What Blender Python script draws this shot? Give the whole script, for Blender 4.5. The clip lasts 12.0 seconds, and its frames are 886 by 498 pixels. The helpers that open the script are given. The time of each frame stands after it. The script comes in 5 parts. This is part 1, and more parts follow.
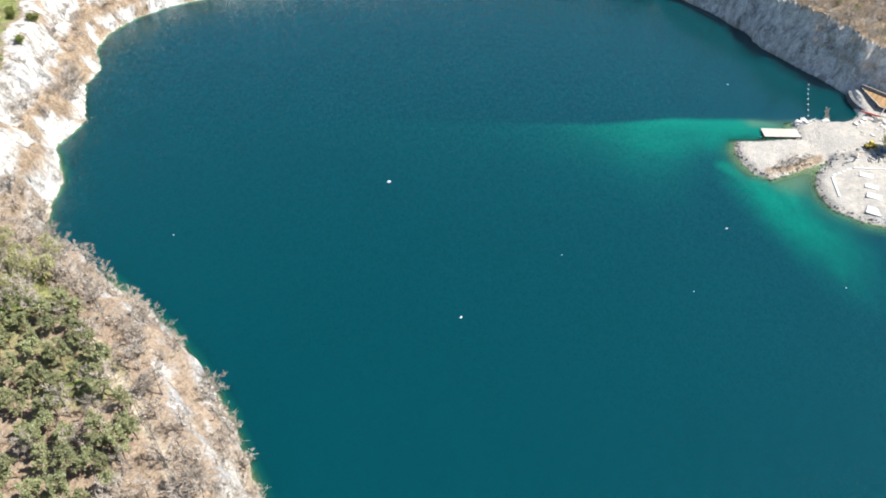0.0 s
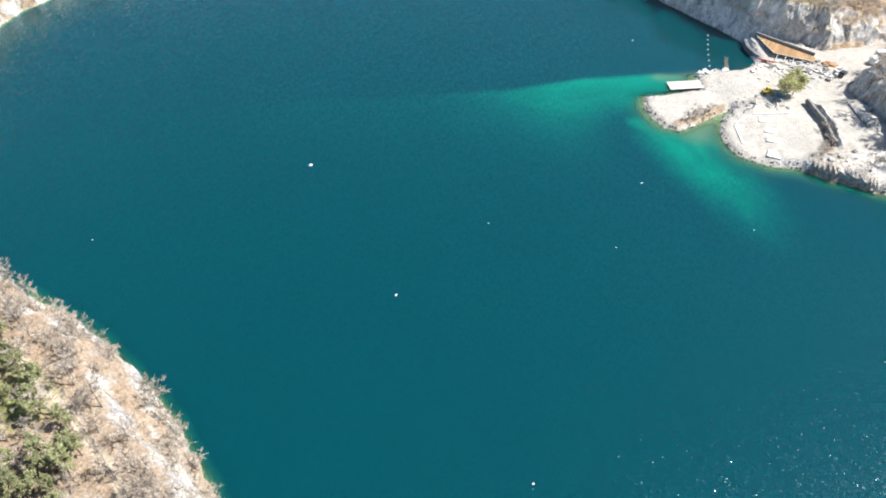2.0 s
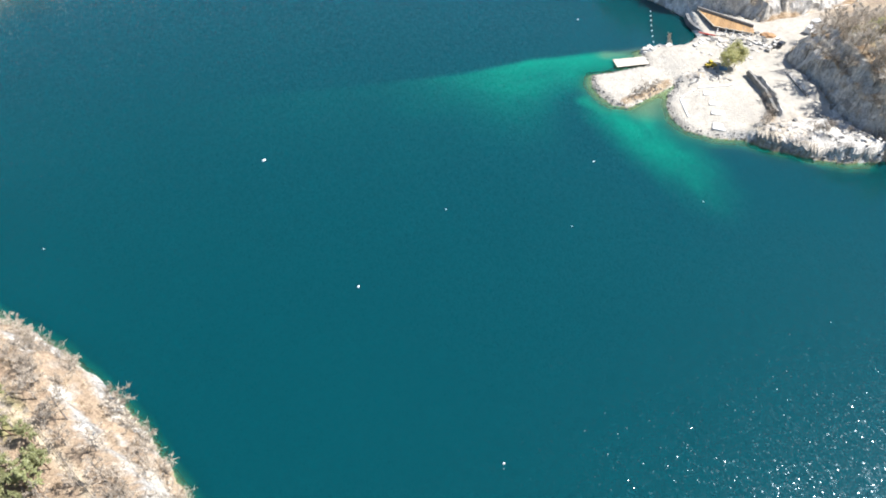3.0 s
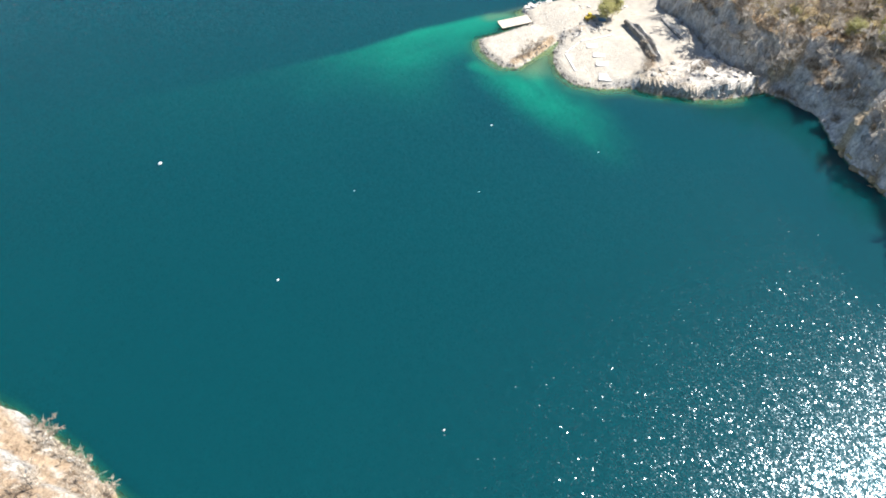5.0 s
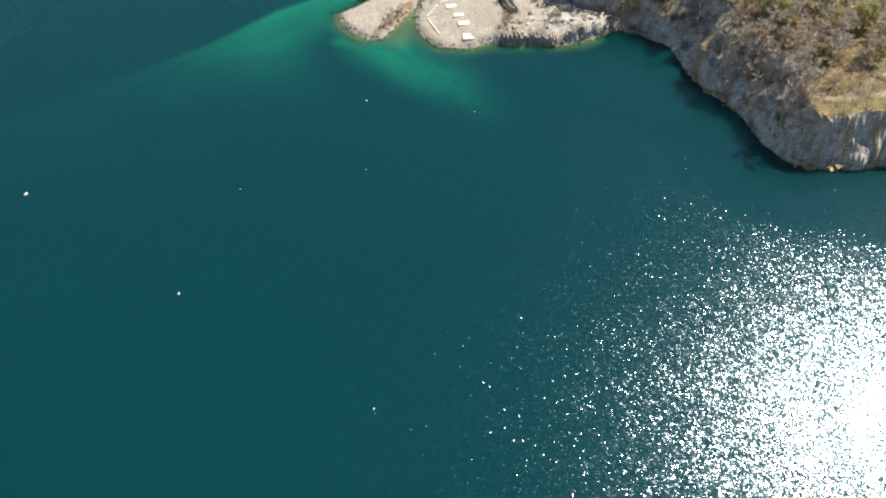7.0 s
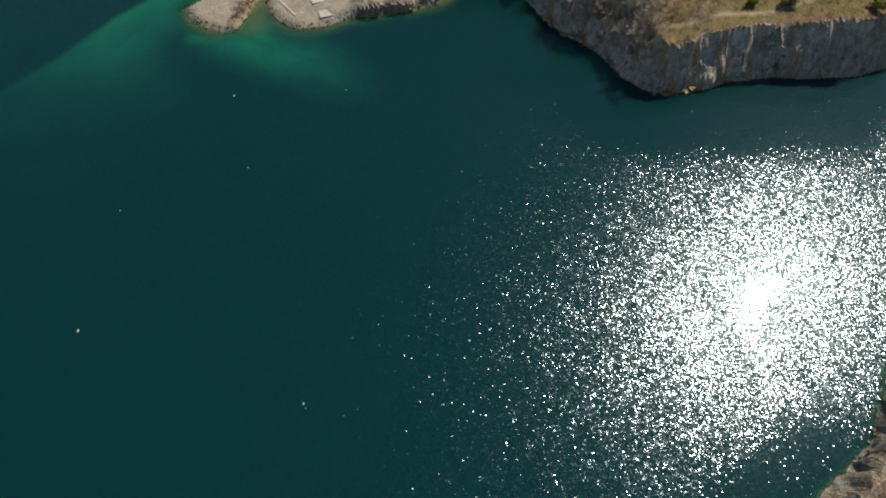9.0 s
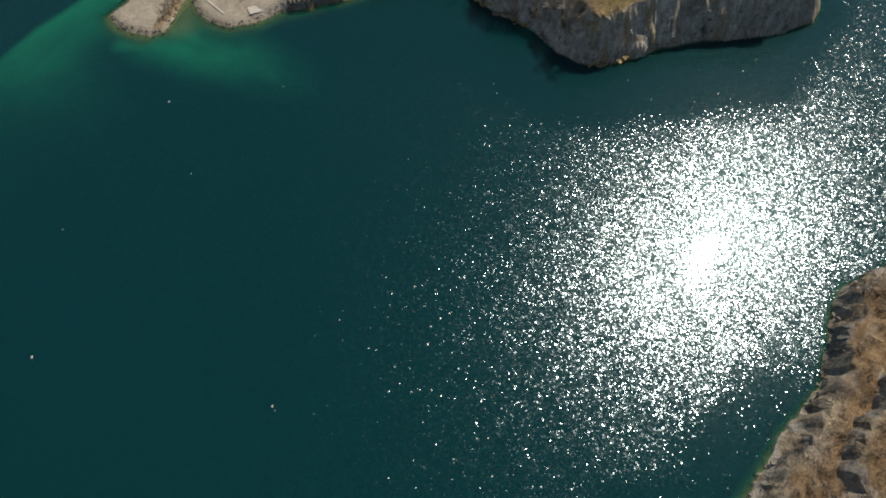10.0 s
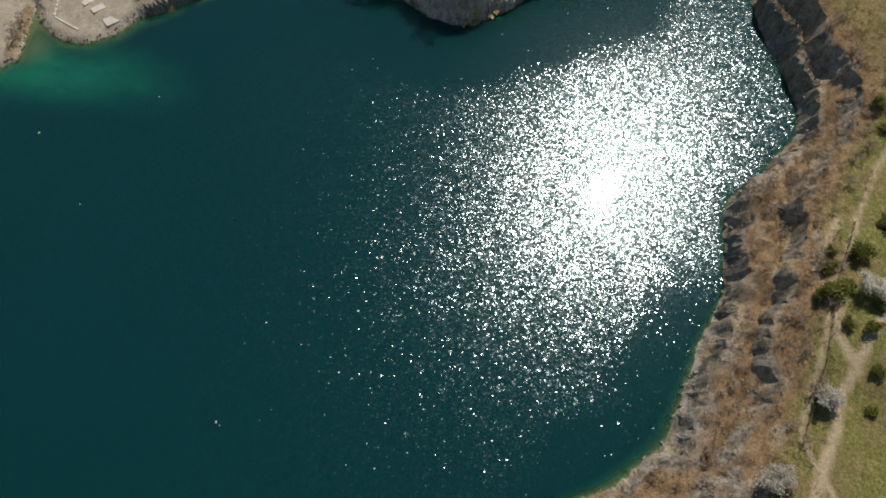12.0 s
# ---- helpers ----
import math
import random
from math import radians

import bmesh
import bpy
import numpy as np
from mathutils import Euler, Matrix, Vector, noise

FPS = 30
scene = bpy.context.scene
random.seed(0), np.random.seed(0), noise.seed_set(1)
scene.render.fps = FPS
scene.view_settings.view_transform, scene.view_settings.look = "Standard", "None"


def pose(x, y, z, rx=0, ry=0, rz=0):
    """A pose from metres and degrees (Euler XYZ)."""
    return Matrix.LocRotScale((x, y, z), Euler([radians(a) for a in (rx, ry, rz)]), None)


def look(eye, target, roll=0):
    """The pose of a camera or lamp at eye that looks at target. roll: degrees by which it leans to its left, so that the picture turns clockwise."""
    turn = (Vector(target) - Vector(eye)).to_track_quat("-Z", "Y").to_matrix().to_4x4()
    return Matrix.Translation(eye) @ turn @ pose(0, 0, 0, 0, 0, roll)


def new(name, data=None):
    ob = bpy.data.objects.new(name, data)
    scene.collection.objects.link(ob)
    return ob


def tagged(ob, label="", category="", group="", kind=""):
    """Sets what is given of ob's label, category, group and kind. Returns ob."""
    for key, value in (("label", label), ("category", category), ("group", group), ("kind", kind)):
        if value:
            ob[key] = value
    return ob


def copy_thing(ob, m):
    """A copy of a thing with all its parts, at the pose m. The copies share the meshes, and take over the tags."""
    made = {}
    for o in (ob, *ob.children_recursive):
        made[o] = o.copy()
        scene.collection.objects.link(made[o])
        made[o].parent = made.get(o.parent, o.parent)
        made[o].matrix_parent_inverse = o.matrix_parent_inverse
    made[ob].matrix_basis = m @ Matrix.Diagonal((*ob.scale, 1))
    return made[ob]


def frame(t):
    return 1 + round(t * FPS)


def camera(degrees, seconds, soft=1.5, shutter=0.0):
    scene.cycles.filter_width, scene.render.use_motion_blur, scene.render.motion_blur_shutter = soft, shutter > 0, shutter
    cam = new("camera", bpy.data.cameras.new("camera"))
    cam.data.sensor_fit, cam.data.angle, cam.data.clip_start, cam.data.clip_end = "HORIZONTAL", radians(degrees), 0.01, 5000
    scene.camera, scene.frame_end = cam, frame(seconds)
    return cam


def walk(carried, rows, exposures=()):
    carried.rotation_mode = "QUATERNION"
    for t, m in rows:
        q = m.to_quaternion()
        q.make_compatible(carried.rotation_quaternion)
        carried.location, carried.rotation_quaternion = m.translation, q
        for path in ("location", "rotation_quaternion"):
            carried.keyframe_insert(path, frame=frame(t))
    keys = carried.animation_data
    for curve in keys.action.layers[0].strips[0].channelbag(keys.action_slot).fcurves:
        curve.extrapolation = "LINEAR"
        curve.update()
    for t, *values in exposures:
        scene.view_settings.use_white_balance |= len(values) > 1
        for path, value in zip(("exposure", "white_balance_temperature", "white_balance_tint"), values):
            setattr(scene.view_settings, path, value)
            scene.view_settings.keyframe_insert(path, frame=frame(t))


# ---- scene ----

# ------------------------------------------------------------ camera
cam = camera(63.97, 12.0, soft=1.8)
# seconds, x, y, z, yaw, pitch, roll
PATH = [
    (0.0, 0.00, 0.00, 120.00, 0.00, -41.64, 0.26),
    (0.5, 0.03, 0.06, 120.90, -1.78, -42.34, 0.21),
    (1.0, 0.06, 0.11, 121.82, -3.63, -43.05, 0.16),
    (1.5, 0.09, 0.17, 122.75, -5.57, -43.75, 0.13),
    (2.0, 0.11, 0.21, 123.72, -7.74, -44.46, 0.11),
    (2.5, 0.12, 0.23, 124.71, -10.03, -45.22, 0.09),
    (4.5, -0.15, 0.20, 128.99, -19.91, -48.05, 0.09),
    (5.0, -0.12, 0.27, 130.01, -22.63, -48.80, -0.04),
    (5.5, -0.06, 0.35, 131.05, -25.37, -49.57, -0.11),
    (6.0, 0.02, 0.45, 132.10, -28.21, -50.33, -0.17),
    (6.5, 0.13, 0.56, 133.20, -31.68, -51.12, -0.24),
    (7.0, 0.27, 0.69, 134.32, -35.28, -51.93, -0.33),
    (9.0, 1.40, 1.33, 139.33, -48.75, -55.32, -0.17),
    (9.5, 1.65, 1.44, 140.31, -52.08, -56.11, -0.10),
    (10.0, 1.89, 1.55, 141.26, -55.32, -56.87, -0.07),
    (10.5, 2.12, 1.64, 142.18, -58.52, -57.61, -0.04),
    (11.0, 2.34, 1.73, 143.05, -61.73, -58.34, 0.03),
    (11.5, 2.56, 1.81, 143.89, -65.01, -59.03, 0.16),
    (12.0, 2.79, 1.89, 144.75, -68.49, -59.75, 0.29),
]
EXPOSURES = [(0.0, 0.78, 6250, 10), (2.5, 1.02, 6300, 10), (4.5, 1.05, 6550, 10), (6.0, 0.78, 6950, 10), (7.0, 0.36, 7250, 10), (9.0, -0.74, 7800, 10), (12.0, -0.7, 7800, 10)]
walk(cam, [(t, pose(x, y, z, 90 + pitch, 0, yaw) @ pose(0, 0, 0, 0, 0, roll)) for t, x, y, z, yaw, pitch, roll in PATH], EXPOSURES)

# ------------------------------------------------------------ sky and sun
SUN_EL, SUN_AZ = 52.5, 90.5          # degrees; azimuth from +y towards +x
world = bpy.data.worlds.new("sky")
scene.world = world
world.use_nodes = True
wn = world.node_tree.nodes
sky = wn.new("ShaderNodeTexSky")
sky.sky_type, sky.sun_disc, sky.dust_density = "NISHITA", False, 0.05
sky.ozone_density = 2.0
sky.sun_elevation, sky.sun_rotation = radians(SUN_EL), radians(SUN_AZ)
wn["Background"].inputs["Strength"].default_value = 0.081
world.node_tree.links.new(sky.outputs[0], wn["Background"].inputs["Color"])
lamp = bpy.data.lights.new("sun", "SUN")
lamp.energy, lamp.angle, lamp.color = 5.0, radians(0.53), (1.0, 0.965, 0.92)
az, el = radians(SUN_AZ), radians(SUN_EL)
sun_dir = Vector((math.sin(az) * math.cos(el), math.cos(az) * math.cos(el), math.sin(el)))
sun = new("sun", lamp)
sun.matrix_world = look(sun_dir * 400, (0, 0, 0))


# ------------------------------------------------------------ noise in numpy
def hash2(i, j, seed):
    h = (i.astype(np.int64) * 374761393 + j.astype(np.int64) * 668265263 + seed * 974711) & 0xFFFFFFFF
    h = ((h ^ (h >> 13)) * 1274126177) & 0xFFFFFFFF
    return ((h ^ (h >> 16)) & 0xFFFF) / 65535.0


def vnoise(x, y, seed=0):
    """Smooth value noise in 0..1."""
    i, j = np.floor(x), np.floor(y)
    u, v = x - i, y - j
    u, v = u * u * (3 - 2 * u), v * v * (3 - 2 * v)
    a, b = hash2(i, j, seed), hash2(i + 1, j, seed)
    c, d = hash2(i, j + 1, seed), hash2(i + 1, j + 1, seed)
    return (a * (1 - u) + b * u) * (1 - v) + (c * (1 - u) + d * u) * v


def fbm(x, y, size, octaves=4, seed=0):
    """Fractal noise about 0, in -1..1, with its coarsest features this many metres wide."""
    out, amp, tot = 0.0, 1.0, 0.0
    for k in range(octaves):
        f = 2.0 ** k / size
        out = out + amp * (2 * vnoise(x * f + 17.3 * k, y * f - 9.1 * k, seed + 31 * k) - 1)
        tot += amp
        amp *= 0.5
    return out / tot


def smooth(a, b, x):
    t = np.clip((x - a) / (b - a), 0, 1)
    return t * t * (3 - 2 * t)


# ------------------------------------------------------------ plan of the quarry
# Foot of the quarry walls, counter-clockwise bank by bank: x, y, height of the wall, depth of its slope, shelf slope under water.
BANK_WEST = [(6, 6, 14, 8, .32), (-18, 38, 14, 8, .32), (-34, 67, 13, 7, .32), (-43, 84, 14, 8, .32), (-48, 91, 15, 8, .32),
             (-61, 106, 16, 8, .32), (-80, 122, 18, 9, .32), (-103, 137, 17, 10, .6), (-107, 153, 18, 11, .45), (-108, 163, 19, 11, .4),
             (-117, 180, 19, 12, .5), (-114, 195, 19, 12, .8), (-123, 219, 20, 14, .8), (-122, 231, 20, 14, .7),
             (-129, 244, 19, 14, .5), (-129, 259, 17, 12, .5), (-123, 274, 13, 10, .5)]
BANK_NORTH = [(-113, 285, 11, 9, .5), (-100, 293, 10, 9, .5), (-60, 318, 12, 9, .8), (10, 335, 15, 9, .9), (70, 325, 16, 8, 2.4), (95, 305, 17, 8, 2.4),
              (101, 293, 17, 7, 2.4), (109, 280.5, 17, 7, 2.4), (117, 263.5, 17, 7, 2.4), (119, 248.5, 17, 7, 2.4), (126.5, 234.5, 17, 7, 2.4), (132, 224, 17, 7, 2.4), (136, 214, 17, 7, 2.4)]
VALLEY = [(145, 211, 16, 6, 2.4), (157, 200, 14, 7, .9), (200, 205, 8, 14, .9), (420, 220, 6, 30, .9), (420, 190, 6, 30, .9), (186, 189, 8, 12, .9),
          (164, 187, 14, 10, .9), (154, 178, 16, 8, .9), (151, 160, 17, 8, .9), (152, 142, 16, 8, .9), (154, 131, 14, 9, .9)]
BANK_EAST = [(157, 126, 14, 11, .5), (162, 119, 15, 12, .6), (164, 111, 15, 11, 1.6), (159, 98, 15, 11, .9), (157, 88, 15, 11, .9),
             (157, 78, 15, 10, 1.8), (153, 67, 14, 9, 1.8), (152, 58, 14, 6, .7), (155, 52, 13, 5.5, .6), (160, 48, 14, 5, .6), (170, 42, 15, 5, .5), (181, 33, 15, 5, .6),
             (189, 23, 16, 5.5, .8), (197, 15, 16, 5, .8), (207, 9, 14, 5, .8), (216, 9, 13, 6, .8), (227, 17, 13, 7, .8), (248, 40, 13, 8, .8)]
STRAIT = [(330, 70, 12, 8, .8), (360, 20, 12, 8, .8), (300, -20, 13, 8, .8), (225, -22, 15, 8, .8)]
BANK_SOUTH = [(208, -22, 15, 7, .8), (194, -21, 15, 7, .8), (179, -27, 15, 7, .8), (170, -33, 15, 7, .8), (154, -40, 14, 9, .8), (147, -40, 12, 9, .6),
              (138, -36, 12, 11, .5), (128, -33, 13, 12, .5), (121, -27, 14, 13, .7), (116, -27, 14, 13, .8), (105, -29, 14, 12, .8), (95, -31, 14, 13, .7),
              (79, -28, 13, 14, .5), (64, -27, 12, 15, .4), (55, -26, 12, 15, .35), (43, -18, 12, 14, .35), (36, -10, 13, 12, .5)]
# The low, levelled ground between the north and the east wall, whose edge is a bank of broken stone: x, y.
LOW_EDGE = [(136, 213), (134, 201), (127, 196), (118, 197), (111.5, 196.5), (109, 187), (90, 185.3), (87.8, 180), (88, 175), (90, 168.5), (94, 166), (100, 168), (107, 171.5),
            (114, 174.5), (109, 169), (106, 164.5), (104.8, 158), (106, 151.5), (112, 146.3), (121, 143.3), (127, 137), (136, 131), (144, 127.5), (157, 126)]
BASIN = np.array(BANK_WEST + BANK_NORTH + VALLEY + BANK_EAST + STRAIT + BANK_SOUTH, float)
LAKE = np.array([n[:2] for n in BANK_WEST + BANK_NORTH] + LOW_EDGE[1:-1] + [n[:2] for n in BANK_EAST + STRAIT + BANK_SOUTH], float)


def outline(poly, x, y):
    """Signed distance to a closed outline (inside: minus), and the nearest edge with the place along it."""
    best = np.full(x.shape, 1e18)
    edge, along = np.zeros(x.shape, int), np.zeros(x.shape)
    inside = np.zeros(x.shape, bool)
    for k in range(len(poly)):
        (ax, ay), (bx, by) = poly[k, :2], poly[(k + 1) % len(poly), :2]
        dx, dy = bx - ax, by - ay
        t = np.clip(((x - ax) * dx + (y - ay) * dy) / (dx * dx + dy * dy), 0, 1)
        d = (x - ax - t * dx) ** 2 + (y - ay - t * dy) ** 2
        near = d < best
        best, edge, along = np.where(near, d, best), np.where(near, k, edge), np.where(near, t, along)
        cross = ((ay > y) != (by > y)) & (x < dx * (y - ay) / (by - ay + 1e-12) + ax)
        inside ^= cross
    return np.sqrt(best) * np.where(inside, -1, 1), edge, along


def between(poly, edge, along, column):
    a = poly[:, column]
    return a[edge] * (1 - along) + np.roll(a, -1)[edge] * along


def back0(d, run):
    return np.clip(d - run, 0, None)


def land(x, y):
    """Height of the ground, with masks, for arrays of places."""
    wob = 1.3
    xs = x + wob * fbm(x, y, 9, 3, 5)
    ys = y + wob * fbm(x, y, 9, 3, 6)
    db, eb, tb = outline(BASIN, xs, ys)
    dl, el_, tl = outline(LAKE, x + 0.5 * fbm(x, y, 5, 3, 7), y + 0.5 * fbm(x, y, 5, 3, 8))
    h, run, shelf = (between(BASIN, eb, tb, c) for c in (2, 3, 4))
    low = (db < 0) & (dl > -0.0)
    lowz = low_level(x, y)
    # walls: a steep foot, a ledge, a second steep face, then the top
    db2 = db + (2.6 * fbm(x, y, 8, 3, 9) + 4.5 * smooth(130, 145, x) * smooth(50, 62, y) * fbm(x, y, 16, 3, 10)) * smooth(0, 3, db) * smooth(20, 8, back0(db, run))
    u = np.clip(db2 / run, 0, 1.0)
    ledge = 0.52 + 0.22 * fbm(x, y, 26, 2, 11)
    toe = smooth(-5, -15, y)
    tier = toe * smooth(60, 84, x) * smooth(135, 120, x)
    step = smooth(0.0, 0.42 - 0.2 * toe, u) * ledge + smooth(0.52 + 0.16 * tier, 1.0 - 0.1 * tier, u) * (1 - ledge)
    step = (0.55 + 0.3 * toe) * step + (0.45 - 0.3 * toe) * u
    crag = 0.9 - 2.2 * np.abs(fbm(x, y, 6, 4, 12))
    wall = (h * (1 + 0.10 * fbm(x, y, 30, 2, 13))) * step + crag * 1.5 * np.sin(np.pi * np.clip(u, 0, 1)) ** 0.7
    back = np.clip(db - run, 0, None)
    top = np.minimum(back, 60) * 0.10 + fbm(x, y, 22, 4, 14) * 1.3 * smooth(0, 8, back)
    base = 2.2 * smooth(3, 14, dl) * smooth(132, 140, x) * smooth(118, 134, y)
    z_wall = np.maximum(base, 0) * (1 - u) + wall + top
    # low ground with its stony edge
    z_low = lowz * smooth(-0.2, 2.4, dl + 0.5 * fbm(x, y, 2.6, 2, 15)) + 0.12 * fbm(x, y, 3, 3, 16)
    # lake bed
    deep = np.clip(-dl, 0, None)
    sh = np.where(g_low_edge(x, y, db), 0.8, 3.2 * shelf)
    z_bed = -np.minimum(deep * sh, 22) * (0.85 + 0.3 * fbm(x, y, 12, 3, 17)) - 0.1
    shoal = np.maximum(np.exp(-(((x - 108.5) / 6) ** 2 + ((y - 171.5) / 4.5) ** 2)), 0.9 * np.exp(-(((x - 112) / 9) ** 2 + ((y - 194.5) / 3.5) ** 2)))
    shoal = np.maximum(shoal, 0.7 * np.exp(-(((x - 88) / 4) ** 2 + ((y - 177) / 9) ** 2)))
    z_bed = z_bed * (1 - 0.85 * shoal)
    z = np.where(db > 0, z_wall, np.where(low, z_low, z_bed))
    z = np.where((db > 0), np.maximum(z, -0.2), z)
    return z, db, dl, u * (db > 0), low, back


def g_low_edge(x, y, db):
    """Where the lake borders on the low ground."""
    return (db < -6) & (x > 60) & (y > 115) & (y < 197)


def low_level(x, y):
    """Levels of the worked ground: the spit lowest, the upper yard and the haul road higher."""
    z = 1.1 + 0.9 * smooth(111, 120, x) + 1.2 * smooth(150, 165, x + 0.5 * (y - 170)) + 3.0 * smooth(170, 230, x)
    upper = smooth(-0.4, 0.5, x - wall_line(y)) * smooth(146, 151, y) * smooth(176, 166, y)
    z = z + 2.2 * upper + 1.2 * smooth(-0.4, 0.5, x - 147) * smooth(152, 157, y) * smooth(172, 165, y)
    knoll = smooth(121, 127, x + 0.2 * (146 - y)) * smooth(150, 142, y)
    rise = 1.4 + 2.6 * np.abs(fbm(x, y, 11, 4, 18)) + 0.9 * fbm(x, y, 4, 3, 19)
    z = z + knoll * (0.5 * rise + 0.5 * (np.floor(rise / 0.8) + smooth(0.6, 1.0, rise / 0.8 - np.floor(rise / 0.8))) * 0.8)
    heap = np.exp(-(((x - 122) / 5.5) ** 2 + ((y - 174.5) / 2.6) ** 2))
    return z + 1.3 * heap


def wall_line(y):
    return 134.5 + 2.4 * smooth(150, 162, y) + 0.4 * smooth(162, 171, y)


# ------------------------------------------------------------ materials
def material(name):
    m = bpy.data.materials.new(name)
    m.use_nodes = True
    nt = m.node_tree
    return m, nt.nodes, nt.links, nt.nodes["Principled BSDF"]


def noise_node(n, l, scale, detail=6.0, rough=0.6, vec=None):
    t = n.new("ShaderNodeTexNoise")
    t.inputs["Scale"].default_value, t.inputs["Detail"].default_value, t.inputs["Roughness"].default_value = scale, detail, rough
    if vec is not None:
        l.new(vec, t.inputs["Vector"])
    return t.outputs["Fac"]


def ramp(n, l, fac, *stops):
    r = n.new("ShaderNodeValToRGB")
    e = r.color_ramp.elements
    while len(e) < len(stops):
        e.new(0.5)
    for k, (p, c) in enumerate(stops):
        e[k].position = p
        e[k].color = (*c, 1) if isinstance(c, tuple) else (c, c, c, 1)
    l.new(fac, r.inputs[0])
    return r.outputs["Color"]


def mixc(n, l, fac, a, b, kind="MIX"):
    m = n.new("ShaderNodeMix")
    m.data_type, m.blend_type = "RGBA", kind
    for sock, val in ((m.inputs[0], fac), (m.inputs[6], a), (m.inputs[7], b)):
        if isinstance(val, (int, float)):
            sock.default_value = val
        elif isinstance(val, tuple):
            sock.default_value = (*val, 1)
        else:
            l.new(val, sock)
    return m.outputs[2]


def maths(n, l, op, a, b=0.0):
    m = n.new("ShaderNodeMath")
    m.operation = op
    for sock, val in ((m.inputs[0], a), (m.inputs[1], b)):
        if isinstance(val, (int, float)):
            sock.default_value = val
        else:
            l.new(val, sock)
    return m.outputs[0]


def bump(n, l, height, dist, bsdf, strength=1.0):
    b = n.new("ShaderNodeBump")
    b.inputs["Distance"].default_value, b.inputs["Strength"].default_value = dist, strength
    l.new(height, b.inputs["Height"])
    l.new(b.outputs[0], bsdf.inputs["Normal"])


def where(n):
    return n.new("ShaderNodeNewGeometry").outputs["Position"]


def attribute(n, name):
    a = n.new("ShaderNodeAttribute")
    a.attribute_name = name
    return a.outputs["Fac"]


def stretched(n, l, vec, sx, sy, sz):
    m = n.new("ShaderNodeMapping")
    m.inputs["Scale"].default_value = (sx, sy, sz)
    l.new(vec, m.inputs["Vector"])
    return m.outputs[0]


def ground_material():
    m, n, l, b = material("quarry_ground")
    p = where(n)
    # limestone: pale faces, grey and rusty streaks that run down, fine dark cracks
    warp = n.new("ShaderNodeVectorMath")
    warp.operation = "MULTIPLY_ADD"
    wn3 = n.new("ShaderNodeTexNoise")
    wn3.inputs["Scale"].default_value, wn3.inputs["Detail"].default_value = 0.5, 4
    l.new(p, wn3.inputs["Vector"])
    l.new(wn3.outputs["Color"], warp.inputs[0])
    warp.inputs[1].default_value = (3.5, 3.5, 3.5)
    l.new(p, warp.inputs[2])
    q = warp.outputs[0]
    streak = noise_node(n, l, 0.45, 6, 0.68, stretched(n, l, q, 1, 1, 0.25))
    grain = noise_node(n, l, 1.6, 8, 0.72, p)
    broad = noise_node(n, l, 0.09, 4, 0.55, p)
    grey = ramp(n, l, streak, (0.28, (0.10, 0.095, 0.09)), (0.42, (0.25, 0.235, 0.22)), (0.56, (0.38, 0.36, 0.33)), (0.7, (0.46, 0.36, 0.25)))
    white = ramp(n, l, streak, (0.28, (0.20, 0.18, 0.155)), (0.42, (0.54, 0.505, 0.45)), (0.56, (0.76, 0.72, 0.655)), (0.7, (0.60, 0.51, 0.40)))
    curtain = noise_node(n, l, 0.2, 5, 0.62, stretched(n, l, q, 1, 1, 0.18))
    tan = ramp(n, l, grain, (0.3, (0.28, 0.22, 0.15)), (0.7, (0.52, 0.44, 0.33)))
    grey = mixc(n, l, ramp(n, l, curtain, (0.47, 0.0), (0.55, 0.9)), grey, tan)
    rock = mixc(n, l, attribute(n, "pale"), grey, white)
    blotch = ramp(n, l, noise_node(n, l, 0.3, 7, 0.7, stretched(n, l, q, 1, 1, 0.6)), (0.36, 0.5), (0.47, 0.9), (0.56, 1.08), (0.68, 1.35))
    rock = mixc(n, l, 1.0, rock, blotch, "MULTIPLY")
    vor = n.new("ShaderNodeTexVoronoi")
    vor.feature, vor.inputs["Scale"].default_value = "DISTANCE_TO_EDGE", 0.8
    l.new(stretched(n, l, q, 1, 1, 0.5), vor.inputs["Vector"])
    crack = ramp(n, l, vor.outputs["Distance"], (0.0, 0.55), (0.05, 1.0))
    rock = mixc(n, l, attribute(n, "scree"), rock, ramp(n, l, grain, (0.3, (0.34, 0.25, 0.15)), (0.7, (0.60, 0.49, 0.34))))
    rock = mixc(n, l, 0.7, rock, crack, "MULTIPLY")
    rock = mixc(n, l, 1.0, rock, ramp(n, l, grain, (0.3, 0.72), (0.7, 1.2)), "MULTIPLY")
    # leaf litter and dry grass, with green patches
    litter = ramp(n, l, noise_node(n, l, 0.4, 9, 0.72, p), (0.3, (0.11, 0.072, 0.042)), (0.46, (0.27, 0.185, 0.11)), (0.6, (0.40, 0.30, 0.19)), (0.72, (0.52, 0.43, 0.31)))
    grass = ramp(n, l, noise_node(n, l, 0.8, 8, 0.72, p), (0.3, (0.10, 0.125, 0.03)), (0.5, (0.20, 0.235, 0.065)), (0.72, (0.40, 0.36, 0.16)))
    grass = mixc(n, l, ramp(n, l, broad, (0.42, 0.0), (0.62, 0.5)), grass, (0.28, 0.21, 0.12))
    litter = mixc(n, l, maths(n, l, "MULTIPLY", attribute(n, "woods"), 0.55), litter, (0.38, 0.29, 0.21))
    soil = mixc(n, l, attribute(n, "grass"), litter, grass)
